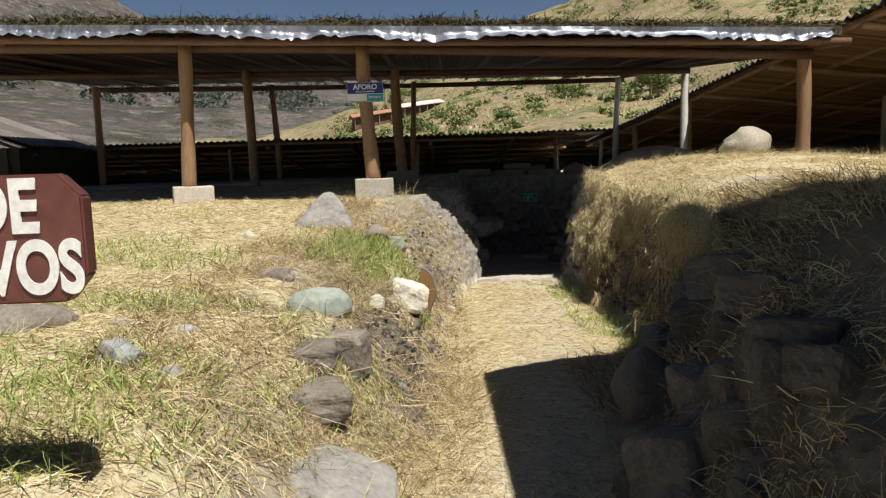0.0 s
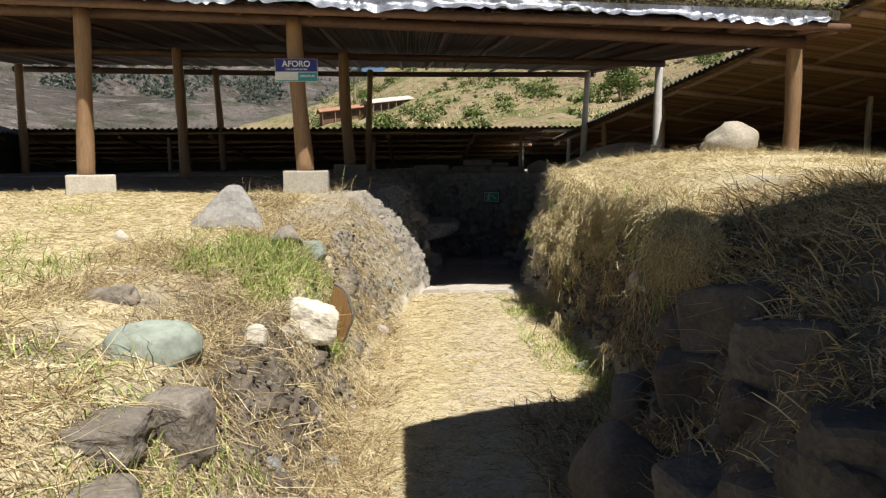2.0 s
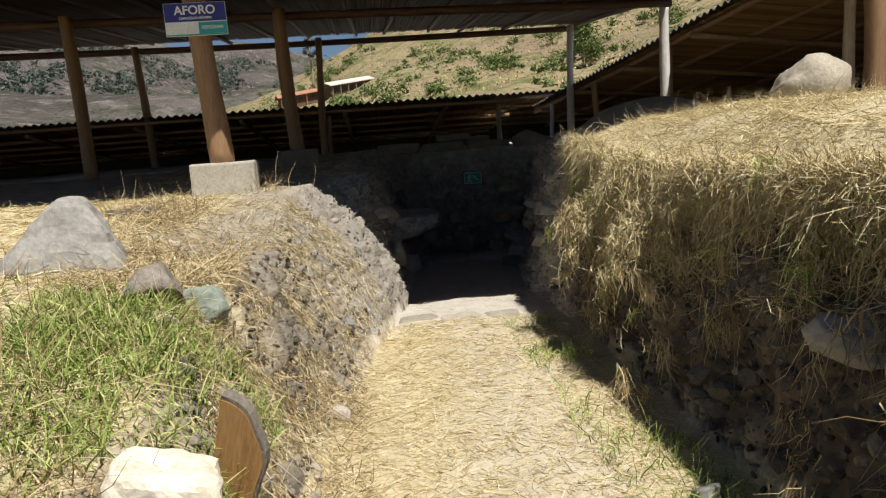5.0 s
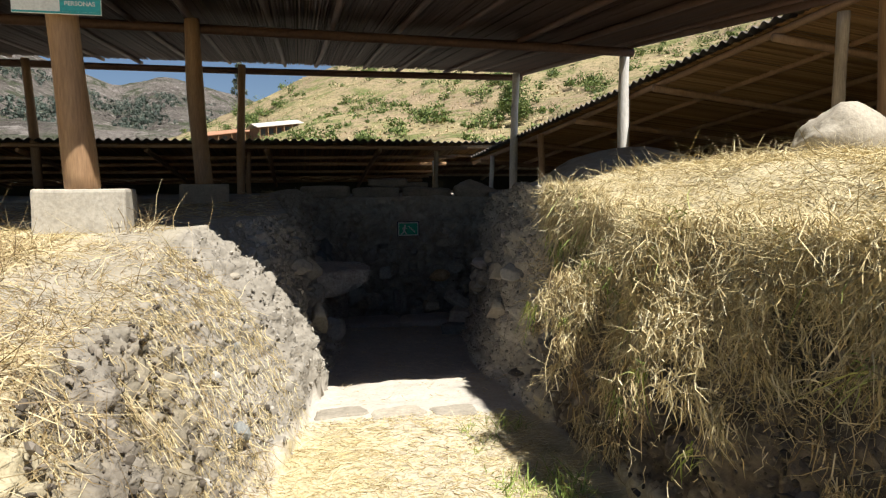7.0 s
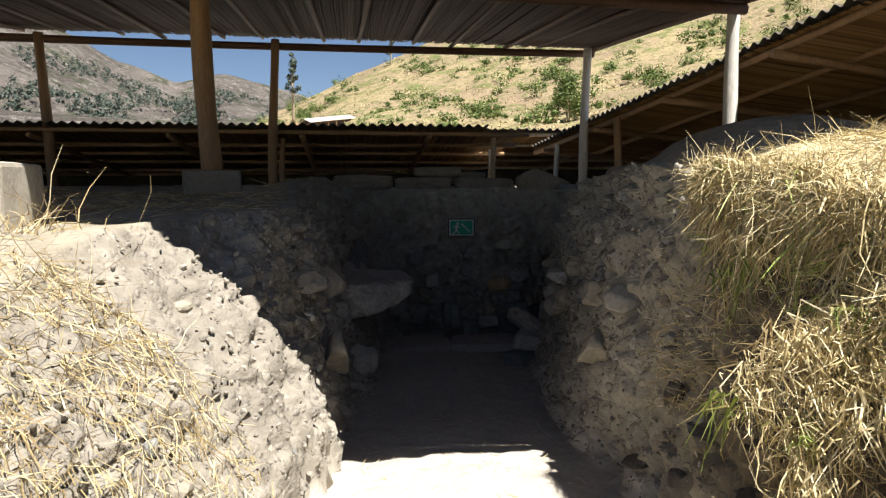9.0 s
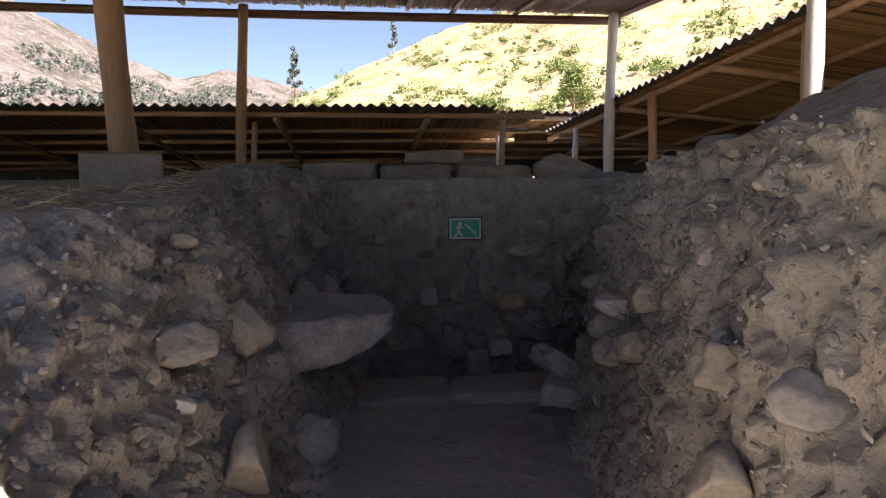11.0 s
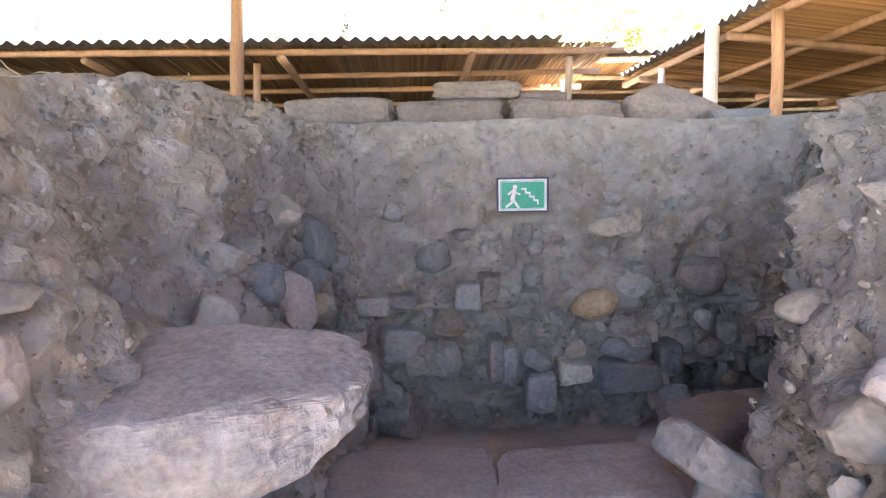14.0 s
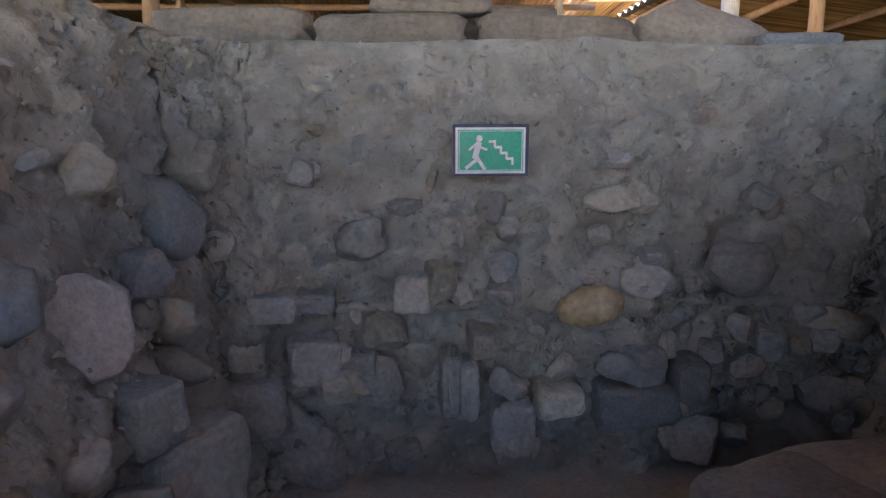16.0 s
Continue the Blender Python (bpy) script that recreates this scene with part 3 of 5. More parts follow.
def cane_layer(u0, u1, v0, v1, z_at, step, material, parent, name="cane_lining", along="v"):
    """A mat of canes laid side by side, each a flattened three-sided stick of uneven thickness."""
    a = np.arange(u0, u1, step) if along == "v" else np.arange(v0, v1, step)
    n = len(a)
    r = step * rnd(n, 0.38, 0.62)
    zz = rnd(n, -0.008, 0.008)
    pts = []
    for end in (0, 1):
        for da, dz in ((-1, 0.0), (1, 0.0), (0, -1.0)):
            if along == "v":
                x, y = a + da * r + rnd(n, -0.012, 0.012), np.full(n, (v0, v1)[end]) + rnd(n, -0.03, 0.03)
            else:
                x, y = np.full(n, (u0, u1)[end]) + rnd(n, -0.03, 0.03), a + da * r + rnd(n, -0.012, 0.012)
            pts.append(np.stack([x, y, z_at(x, y) + zz + dz * r], 1))
    v = np.stack(pts, 1).reshape(-1, 3)
    b = np.arange(n)[:, None] * 6
    f = np.concatenate([b + (0, 2, 5, 3), b + (2, 1, 4, 5), b + (1, 0, 3, 4)])
    ob = tagged(new(name, mesh_from(name, v, f, material, False)), kind="stuff")
    ob.parent = parent
    return ob


def lean_to(label, at, turn, length, depth, z0, z1, posts, rafters=2.3, wall=True, lining=CANE, wood=POLE_GREY, rise=0.0):
    """A lean-to roof on poles. Its eave runs along the local x axis, climbing by rise, and it falls away along y."""
    top = thing("shelter", at, label, "shelter", "roofed shelters", turn)
    m = pose(*at, 0, 0, turn)
    step = 1.062
    for k in range(int(length / step)):
        v, f = corrugated(k * step, (k + 1) * step + 0.03, depth, z0 + 0.035 + 0.004 * (k % 2), z1 + 0.035)
        v[:, 2] += rise * v[:, 0]
        sheet = new("roof_sheet", mesh_from("roof_sheet", v, f, SHEET))
        sheet.parent = top
    fall = (z1 - z0) / depth
    roof_z = lambda u, v: z0 + fall * v + rise * u
    cane_layer(0.02, length, 0.06, depth, lambda x, y: roof_z(x, y) - 0.015, 0.03, lining, top)
    for k, v in enumerate(np.arange(0.12, depth, 1.15)):
        part("purlin", log((-0.1, v, roof_z(-0.1, v) - 0.085), (length + 0.05, v, roof_z(length, v) - 0.085), 0.045, 0.04, 10, 0.03, k + turn, 24), wood, top, smooth=True)
    for k, u in enumerate(np.arange(0.7, length, rafters)):
        part("rafter", log((u, 0.0, roof_z(u, 0) - 0.17), (u, depth, roof_z(u, depth) - 0.17), 0.05, 0.042, 10, 0.02, k, 12), wood, top, smooth=True)
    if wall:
        # unseen dark walls, added to keep the space under the roof dark
        for name, bm, label in (("back_wall", box(-0.2, length + 0.2, depth - 0.3, depth - 0.05, 0.6, z1 - 0.02), "added dark wall that shuts light out behind the shelter"), ("side_wall", box(length + 0.05, length + 0.25, 0.6 * depth, depth - 0.3, 0.6, z1 - 0.02), "")):
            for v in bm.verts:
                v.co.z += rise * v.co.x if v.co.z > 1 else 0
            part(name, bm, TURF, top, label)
    for k, (u, v, r, mat) in enumerate(posts):
        w = m @ Vector((u, v, 0))
        part("post", log((u, v, ground_z(w.x, w.y) - 0.1), (u, v, roof_z(u, v) - 0.12), r, r * 0.9, 14, 0.02, k * 1.7 + turn), mat, top, smooth=True)
    return top


lean_to("lean-to shelter of corrugated sheets over canes and poles behind the cutting", (-17.0, 20.15, 0), 0, 20.95, 6.2, 2.44, 1.72,
        [(20.35, 0.35, 0.055, POLE_GREY), (20.6, 1.7, 0.05, WHITE), (16.4, 0.5, 0.05, POLE), (11.0, 0.4, 0.06, POLE_GREY), (6.0, 0.4, 0.06, POLE_GREY)], wood=POLE)
lean_to("long lean-to shelter of corrugated sheets over canes beside the cutting", (4.62, 22.5, 0), -83.06, 16.2, 6.5, 2.2, 1.62,
        [(1.2, 0.06, 0.055, WHITE), (3.8, 0.06, 0.065, POLE), (6.72, 0.12, 0.075, POLE), (10.65, 0.2, 0.07, POLE_GREY), (14.6, 0.3, 0.07, POLE_GREY), (3.9, 3.2, 0.06, POLE_GREY), (8.5, 3.4, 0.06, POLE_GREY)], wood=POLE, rise=0.113)
lean_to("lean-to shelter with a reed-lined roof beyond the other shelters", (3.3, 22.65, 0), 0, 8.6, 5.5, 2.58, 1.9, [(0.5, 0.4, 0.05, POLE_GREY)])
# dark canes and beams put the shade under this roof into the colour
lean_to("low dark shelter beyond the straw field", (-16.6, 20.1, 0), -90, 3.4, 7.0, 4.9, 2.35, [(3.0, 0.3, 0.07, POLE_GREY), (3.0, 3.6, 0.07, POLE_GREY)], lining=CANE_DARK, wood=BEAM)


def under_a(x, y):
    """The underside of the great roof over the cutting: it rises to the back."""
    f = (np.asarray(y, float) - 10.2) / 10.3
    return (3.28 - 0.032 * np.asarray(x, float)) * (1 - f) + (4.0 - 0.012 * np.asarray(x, float)) * f


def great_shelter():
    top = thing("shelter", (0, 10, 1.2), "great turf-covered shelter on tree-trunk posts over the cutting", "shelter", "roofed shelters")
    inv = pose(0, -10, -1.2)

    def add(name, bm, mat, smooth=True, label=""):
        bm.transform(inv)
        return part(name, bm, mat, top, label, smooth)

    x0, x1, y0, y1 = -9.8, 5.36, 9.62, 20.65
    xs, ys = np.linspace(x0, x1, 60), np.linspace(y0, y1, 30)
    g = np.array([[(x, y, under_a(x, y) + 0.10) for x in xs] for y in ys])
    lo, hi = g.reshape(-1, 3), g.reshape(-1, 3) + (0, 0, 0.12)
    hi[:, 2] += 0.03 * fbm(hi * 1.5, 3, 2)
    f = sheet_faces(30, 60)
    rim = [np.stack([e[:-1], e[1:], e[1:] + 1800, e[:-1] + 1800], 1) for e in (np.arange(60), 29 * 60 + np.arange(60), np.arange(30) * 60, np.arange(30) * 60 + 59)]
    bed = new("roof_bed", mesh_from("roof_bed", np.concatenate([lo, hi]) - (0, 10, 1.2), np.concatenate([f, f + 1800, *rim]), TURF))
    bed.parent = top
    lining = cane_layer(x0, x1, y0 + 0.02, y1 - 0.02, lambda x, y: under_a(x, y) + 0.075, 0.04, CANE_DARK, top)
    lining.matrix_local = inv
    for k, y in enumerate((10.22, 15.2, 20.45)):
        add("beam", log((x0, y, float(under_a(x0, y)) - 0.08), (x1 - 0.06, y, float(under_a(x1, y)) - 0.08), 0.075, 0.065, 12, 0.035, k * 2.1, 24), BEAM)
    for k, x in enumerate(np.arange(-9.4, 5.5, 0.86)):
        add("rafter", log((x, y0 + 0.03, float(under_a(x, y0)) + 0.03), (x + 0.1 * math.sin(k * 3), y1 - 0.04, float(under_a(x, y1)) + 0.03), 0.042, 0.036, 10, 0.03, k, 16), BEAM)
    add("edge_pole", log((x0, y0, float(under_a(x0, y0)) + 0.02), (x1 + 0.1, y0, float(under_a(x1, y0)) + 0.02), 0.05, 0.045, 12, 0.03, 1.3, 24), BEAM)
    add("edge_pole", log((x1, y0, float(under_a(x1, y0)) + 0.0), (x1 - 0.1, y1, float(under_a(x1, y1)) + 0.0), 0.05, 0.045, 12, 0.03, 4.1, 24), BEAM)
    # the plastic sheet that hangs out of the front edge in folds
    n = 320
    xs = np.linspace(x0, x1 - 0.15, n)
    q = np.stack([xs, xs * 0, xs * 0], 1)
    fold, hang = fbm(q * 1.4, 4, 11), 0.12 + 0.045 * fbm(q * 0.9, 3, 17)
    rows = []
    for t in np.linspace(0, 1, 7):
        rows.append(np.stack([xs, y0 - 0.05 - 0.09 * ease(0.5, 1, t) + 0.035 * fold * t + 0.02 * np.sin(xs * 31 + 4 * fold) * t, under_a(xs, y0) + 0.19 - 1.35 * hang * t - 0.02 * np.sin(xs * 23 + 5 * fold) * t], 1))
    sheet = new("plastic_sheet", mesh_from("plastic_sheet", np.concatenate(rows) - (0, 10, 1.2), sheet_faces(7, n), PLASTIC))
    sheet.parent = top
    tagged(sheet, "crumpled silver plastic sheet")
    # turf along the edge and over the roof
    m = 20000
    r = np.stack([rnd(m, x0, x1), y0 + 0.02 + np.abs(np.random.normal(0, 0.25, m)), np.zeros(m)], 1)
    r[:, 2] = under_a(r[:, 0], r[:, 1]) + 0.22 + 0.03 * fbm(r * 1.5, 2, 5) + rnd(m, -0.02, 0.06)
    r -= (0, 10, 1.2)
    way = np.stack([np.random.normal(0, 0.6, m), np.random.normal(-0.6, 0.5, m), rnd(m, -0.3, 0.7)], 1)
    blades("turf_grass", r, way, rnd(m, 0.08, 0.2), rnd(m, 0.006, 0.014), 0.45, ROOF_GRASS, "", parent=top)
    posts = [(-3.5, 10.03, -3.42, 10.0, 0.10, 1.40), (-0.93, 10.22, -1.0, 10.2, 0.10, 1.44), (5.32, 10.5, 5.30, 10.45, 0.10, 1.4), (-3.85, 14.9, -3.9, 14.9, 0.1, 1.3), (-0.75, 14.75, -0.85, 14.85, 0.105, 1.5),
             (5.24, 15.35, 5.3, 15.4, 0.085, 1.35), (-4.55, 20.4, -4.65, 20.4, 0.09, 1.3), (-0.72, 20.0, -0.66, 20.3, 0.08, 1.3), (4.84, 19.65, 5.02, 20.0, 0.085, 1.3), (-9.25, 19.6, -9.35, 19.9, 0.1, 1.3)]
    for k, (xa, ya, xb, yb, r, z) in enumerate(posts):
        # posts 5 and 8 get the wood with sunlight in its colour
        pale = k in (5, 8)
        add("post", log((xa, ya, z - 0.02), (xb, yb, float(under_a(xb, yb)) - 0.02), r, r * 0.88, 18, 0.015, k * 2.3, 14), POLE_SUNLIT if pale else POLE, label="post with its sunlight put into a pale colour" if pale else "")


great_shelter()


def shade_roof():
    """The roof beside the start of the path, known by its shadow."""
    top = thing("shelter", (3.5, 0, 1.2), "low thatched shelter beside the start of the path", "shelter", "roofed shelters")
    bm = bmesh.new()
    ring = [(1.2, 3.86), (2.05, 4.17), (2.7, 4.08), (3.3, 3.9), (6.6, 3.3), (6.6, -5), (1.3, -5)]
    lo, hi = [bm.verts.new((x - 3.5, y, 2.0)) for x, y in ring], [bm.verts.new((x - 3.5, y, 2.2)) for x, y in ring]
    bm.faces.new(lo[::-1]), bm.faces.new(hi)
    for k in range(7):
        bm.faces.new((lo[k], lo[(k + 1) % 7], hi[(k + 1) % 7], hi[k]))
    part("roof_bed", bm, TURF, top)
    for k, (x, y) in enumerate(((1.6, -4.6), (6.3, -4.6), (6.3, 3.0))):
        part("post", log((x - 3.5, y, ground_z(x, y) - 1.25), (x - 3.5, y, 2.0), 0.09, 0.08, 12, 0.01, k), POLE, top, smooth=True)


shade_roof()


def footing(x, y, z, turn, h=0.26, w=0.54, d=0.46, material=CONCRETE, label="pale concrete footing block under a trunk post"):
    bm = box(-w / 2, w / 2, -d / 2, d / 2, -0.12, h, 0.02)
    bmesh.ops.subdivide_edges(bm, edges=bm.edges[:], cuts=2, use_grid_fill=True)
    for v in bm.verts:
        v.co += Vector((noise.noise(v.co * 6), noise.noise(v.co * 6 + Vector((9, 0, 0))), noise.noise(v.co * 6 + Vector((0, 9, 0))))) * 0.008
    ob = part("concrete_footing", bm, material)
    ob.matrix_world = pose(x, y, z, 0, 0, turn)
    tagged(ob, label, "footing", "footings of the posts")


footing(-3.48, 10.12, 1.2, 22, 0.24)
footing(-0.92, 10.24, 1.22, 4, 0.25)
footing(-0.76, 14.72, 1.28, 14, 0.26, 0.56, 0.46, CONCRETE_BROWN, "brown-grey concrete footing block under a trunk post")


# ---- hills, far house and trees ----
def bearing(az, elev, r):
    """A place seen from the cutting's mouth at that bearing, height angle and distance."""
    return Vector((0.6 + r * math.sin(radians(az)), 6.6 + r * math.cos(radians(az)), 1.45 + r * math.tan(radians(elev))))


def hill(name, az, s_rows, top_at, r_at, rough, material, label):
    az = np.linspace(*az, 150)
    rows = []
    for s in np.linspace(0, 1.25, s_rows):
        r = r_at(s) * np.ones_like(az)
        e = 0.5 + (top_at(az) - 0.5) * np.minimum(s, 1)
        z = 1.45 + r * np.tan(np.radians(e)) * (1 if s <= 1 else 1 - (s - 1) * 2)
        rows.append(np.stack([0.6 + r * np.sin(np.radians(az)), 6.6 + r * np.cos(np.radians(az)), z], 1))
    v = np.array(rows)
    p = v.reshape(-1, 3)
    p[:, 2] += rough * fbm(p / (rough * 12), 5, 3) * np.clip((np.hypot(p[:, 0], p[:, 1]) - 50) / (rough * 14), 0, 1)
    return tagged(new(name, mesh_from(name, p, sheet_faces(*v.shape[:2]), material)), label, "hill", kind="structure")


HILL_TOP = lambda a: np.interp(a, (-30, -12, -4, 0, 2.5, 10, 20, 35, 60), (2.0, 3.0, 6.4, 8.6, 9.8, 12.4, 16.0, 20.0, 22.0))
hill("hillside", (-20, 75), 70, HILL_TOP, lambda s: 42 + 210 * s, 1.4, HILL, "dry grassy hillside dotted with bushes")
hill("backdrop_mountain", (-80, 12), 90, lambda a: np.interp(a, (-80, -40, -26, -21, -17, -13, -10, -4, 0, 12), (20, 17, 13.5, 11.2, 9.2, 7.6, 8.4, 7.0, 6.0, 4.0)), lambda s: 170 + 1150 * s, 26, MOUNTAIN, "steep grey rocky mountain")


def hill_point(az, s):
    return bearing(az, 0.5 + (float(HILL_TOP(az)) - 0.5) * s, 42 + 210 * s)


def leaf_cloud(centres, radii, per, size, flat=0.75):
    """Leaves as small tilted quads in clumps round the centres."""
    c = np.repeat(np.asarray(centres, float), per, 0)
    r = np.repeat(np.asarray(radii, float), per)
    n = len(c)
    d = np.random.normal(size=(n, 3))
    d /= np.linalg.norm(d, axis=1, keepdims=True)
    p = c + d * (r * rnd(n, 0.35, 1.0) ** 0.6)[:, None] * (1, 1, flat)
    u = np.random.normal(size=(n, 3))
    u /= np.linalg.norm(u, axis=1, keepdims=True)
    w = np.cross(u, d)
    s = (size * rnd(n, 0.5, 1.3))[:, None]
    v = np.stack([p - u * s, p - w * s * 0.6, p + u * s, p + w * s * 0.6], 1).reshape(-1, 3)
    return v, np.arange(n)[:, None] * 4 + (0, 1, 2, 3)


def hill_bushes():
    centres, radii = [], []
    for k in range(1050):
        az, s = random.uniform(-9, 45), random.uniform(0.05, 1.0)
        if noise.noise(Vector((az * 0.35, s * 5, 3))) < -0.12 or (s < 0.32 and random.random() < 0.6):
            continue
        b = hill_point(az, s)
        for _ in range(random.randint(2, 5)):
            r = random.choice((0.6, 0.8, 1.1, 1.7, 2.4)) * random.uniform(0.7, 1.2) * (0.4 + 0.9 * s)
            centres.append(b + Vector((random.gauss(0, 1.3), random.gauss(0, 1.3), r * 0.4)))
            radii.append(r)
    v, f = leaf_cloud(centres, radii, 70, 0.27)
    tagged(new("hill_bushes", mesh_from("hill_bushes", v, f, LEAF, False)), "dull green bushes scattered over the dry hillside", "bushes", kind="stuff")
    n = 14000
    az, s = rnd(n, -9, 45), rnd(n, 0.02, 1.0)
    root = np.array([hill_point(a, b) for a, b in zip(az, s)])
    way = np.stack([np.random.normal(0, 0.4, n), np.random.normal(0, 0.4, n), np.ones(n)], 1)
    blades("hill_grass", root, way, rnd(n, 0.3, 0.7), rnd(n, 0.1, 0.3), 0.4, HAY_BROWN, "tall dry grass on the hillside")


hill_bushes()


def hill_tree(label, at, h, spread, leaves, material, per=60, size=0.3, bare=0.25):
    top = thing("tree", at, label, "tree")
    r = random.Random(int(h * 10))
    trunk = log((0, 0, -0.5), (0.03 * h, 0, h * 0.97), 0.022 * h, 0.004 * h, 10, 0.02 * h, 2, 14)
    centres, radii = [], []
    for k in range(leaves):
        z = h * (bare + (1 - bare) * (k + 0.5) / leaves)
        a = r.uniform(0, math.tau)
        reach = spread * r.uniform(0.2, 1.0) * (1.15 - z / h)
        c = Vector((math.cos(a) * reach, math.sin(a) * reach, z + r.uniform(-0.02, 0.05) * h))
        limb = log((0.03 * z, 0, z * 0.86), c, 0.006 * h, 0.002 * h, 6, 0.01 * h, k, 5)
        me = bpy.data.meshes.new("limb")
        limb.to_mesh(me)
        limb.free()
        trunk.from_mesh(me)
        centres.append(c)
        radii.append(spread * r.uniform(0.22, 0.42))
    part("trunk", trunk, POLE_GREY, top, smooth=True)
    v, f = leaf_cloud(centres, radii, per, size, 1.0)
    crown = new("crown", mesh_from("crown", v, f, material, False))
    crown.parent = top


hill_tree("tall thin eucalyptus tree on the valley side", bearing(-4.5, 5.0, 190), 17, 2.6, 16, LEAF_GREY, 50, 0.45, 0.42)
hill_tree("slender eucalyptus tree on the ridge", bearing(3.2, 9.3, 235), 12, 2.0, 12, LEAF_GREY, 50, 0.45, 0.3)
hill_tree("broad green tree on the dry hillside", hill_point(17.2, 0.35) - Vector((0, 0, 0.6)), 6.2, 4.6, 24, LEAF, 230, 0.2, 0.12)


def far_house(at, turn, length, h, label, roof, windows):
    """A low house on the slope: dark wall, doors and windows under the eave, and a roof that follows the fall of the land."""
    top = thing("house", at, label, "house", "houses on the hill", turn)
    fall = lambda x: 0.13 * x
    bm = box(-length / 2, length / 2, -2.6, 2.6, -2.2, h)
    for v in bm.verts:
        v.co.z += fall(v.co.x)
    part("wall", bm, HOUSE, top)
    k = length / 2 + 0.7
    for name, ends in (("roof", ((-3.4, h - 0.1), (0.0, h + 0.75))), ("roof", ((0.0, h + 0.76), (3.4, h - 0.1)))):
        bm = bmesh.new()
        pts = [(x, y, z + fall(x)) for x, (y, z) in ((-k, ends[0]), (k, ends[0]), (k, ends[1]), (-k, ends[1]))]
        a, b = [bm.verts.new(p) for p in pts], [bm.verts.new(Vector(p) + Vector((0, 0, 0.16))) for p in pts]
        bm.faces.new(a[::-1]), bm.faces.new(b)
        for i in range(4):
            bm.faces.new((a[i], a[(i + 1) % 4], b[(i + 1) % 4], b[i]))
        part(name, bm, roof, top)
    for i in range(windows):
        x = -length / 2 + (i + 0.5) * length / windows
        z = fall(x)
        part("window", box(x - 0.45, x + 0.45, -2.66, -2.5, z + 0.2, z + h - 0.5), DARK, top)
    for i in range(windows + 1):
        x = -length / 2 + i * length / windows
        part("post", log((x, -3.1, fall(x) - 1.5), (x, -3.1, fall(x) + h - 0.1), 0.09, 0.08, 8, 0.01, i, 3), POLE, top)


TIN = plain("pale_tin_roof", (0.42, 0.36, 0.30), (0.60, 0.55, 0.49), 1.0, 0.5, 0.2, 0.02)
far_house(bearing(-1.9, 4.35, 150), 24, 8.6, 1.9, "brown house with a pale tin roof on the hillside", TIN, 5)
far_house(bearing(-5.3, 3.95, 158), 14, 11, 1.3, "low brown house with a clay roof on the hillside", TILE, 4)


def mountain_trees():
    centres, radii = [], []
    for k in range(4200):
        az, s = random.uniform(-34, -3), random.uniform(0.02, 0.85)
        if noise.noise(Vector((az * 0.3, s * 7, 8))) < -0.02:
            continue
        top = float(np.interp(az, (-80, -40, -26, -21, -17, -13, -10, -4, 0, 12), (20, 17, 13.5, 11.2, 9.2, 7.6, 8.4, 7.0, 6.0, 4.0)))
        b = bearing(az, 0.5 + (top - 0.5) * s, 170 + 1150 * s)
        centres.append(b + Vector((0, 0, 3)))
        radii.append(random.uniform(1.5, 5) * (0.3 + s))
    v, f = leaf_cloud(centres, radii, 24, 1.5, 1.2)
    tagged(new("mountain_trees", mesh_from("mountain_trees", v, f, LEAF_GREY, False)), "dark trees and scrub on the far mountain", "trees", kind="stuff")


mountain_trees()
# ---- signs ----
def way_sign():
    top = thing("direction_sign", (-1.605, 1.92, 0.69), "brown wooden direction sign with white painted capitals and cut corners", "sign", turn=3)
    bm = bmesh.new()
    w, h, c = 0.70, 0.168, 0.06
    ring = [(-w, -h), (w - c, -h), (w, -h + c * 1.2), (w, h - c), (w - c, h), (-w, h)]
    a, b = [bm.verts.new((x, -0.03, z + 0.77)) for x, z in ring], [bm.verts.new((x, 0.03, z + 0.77)) for x, z in ring]
    bm.faces.new(a), bm.faces.new(b[::-1])
    for k in range(6):
        bm.faces.new((a[k], b[k], b[(k + 1) % 6], a[(k + 1) % 6]))
    bmesh.ops.bevel(bm, geom=bm.edges[:], offset=0.006, segments=2, affect="EDGES")
    board = part("board", bm, SIGN_BROWN, top)
    letters("DE", 0.19, WHITE, pose(0.497, -0.034, 0.85, 90), board, squeeze=0.78, bold=0.035)
    letters("IVOS", 0.19, WHITE, pose(0.55, -0.034, 0.69, 90), board, squeeze=0.70, bold=0.035)
    for x in (-0.5, -0.05):
        part("post", log((x, 0.07, -0.05), (x, 0.07, 0.9), 0.04, 0.035, 12, 0.005, x), SIGN_BROWN, top, smooth=True)


def capacity_sign():
    top = thing("capacity_sign", (-0.98, 10.06, 2.66), "blue and teal capacity sign fixed to a trunk post", "sign", turn=2)
    part("board", box(-0.25, 0.25, -0.006, 0.006, -0.133, 0.133, 0.002), WHITE, top)
    part("blue_field", box(-0.246, 0.246, -0.009, -0.0065, -0.018, 0.129), BLUE, top)
    part("teal_field", box(0.018, 0.246, -0.009, -0.0065, -0.118, -0.026), TEAL, top)
    part("teal_strip", box(-0.246, 0.246, -0.009, -0.0065, -0.13, -0.119), TEAL, top)
    letters("AFORO", 0.098, WHITE, pose(0, -0.0105, 0.07, 90), top)
    letters("CAPACIDAD MÁXIMA", 0.027, WHITE, pose(0, -0.0105, 0.008, 90), top)
    letters("PERSONAS", 0.036, WHITE, pose(0.13, -0.0105, -0.07, 90), top)


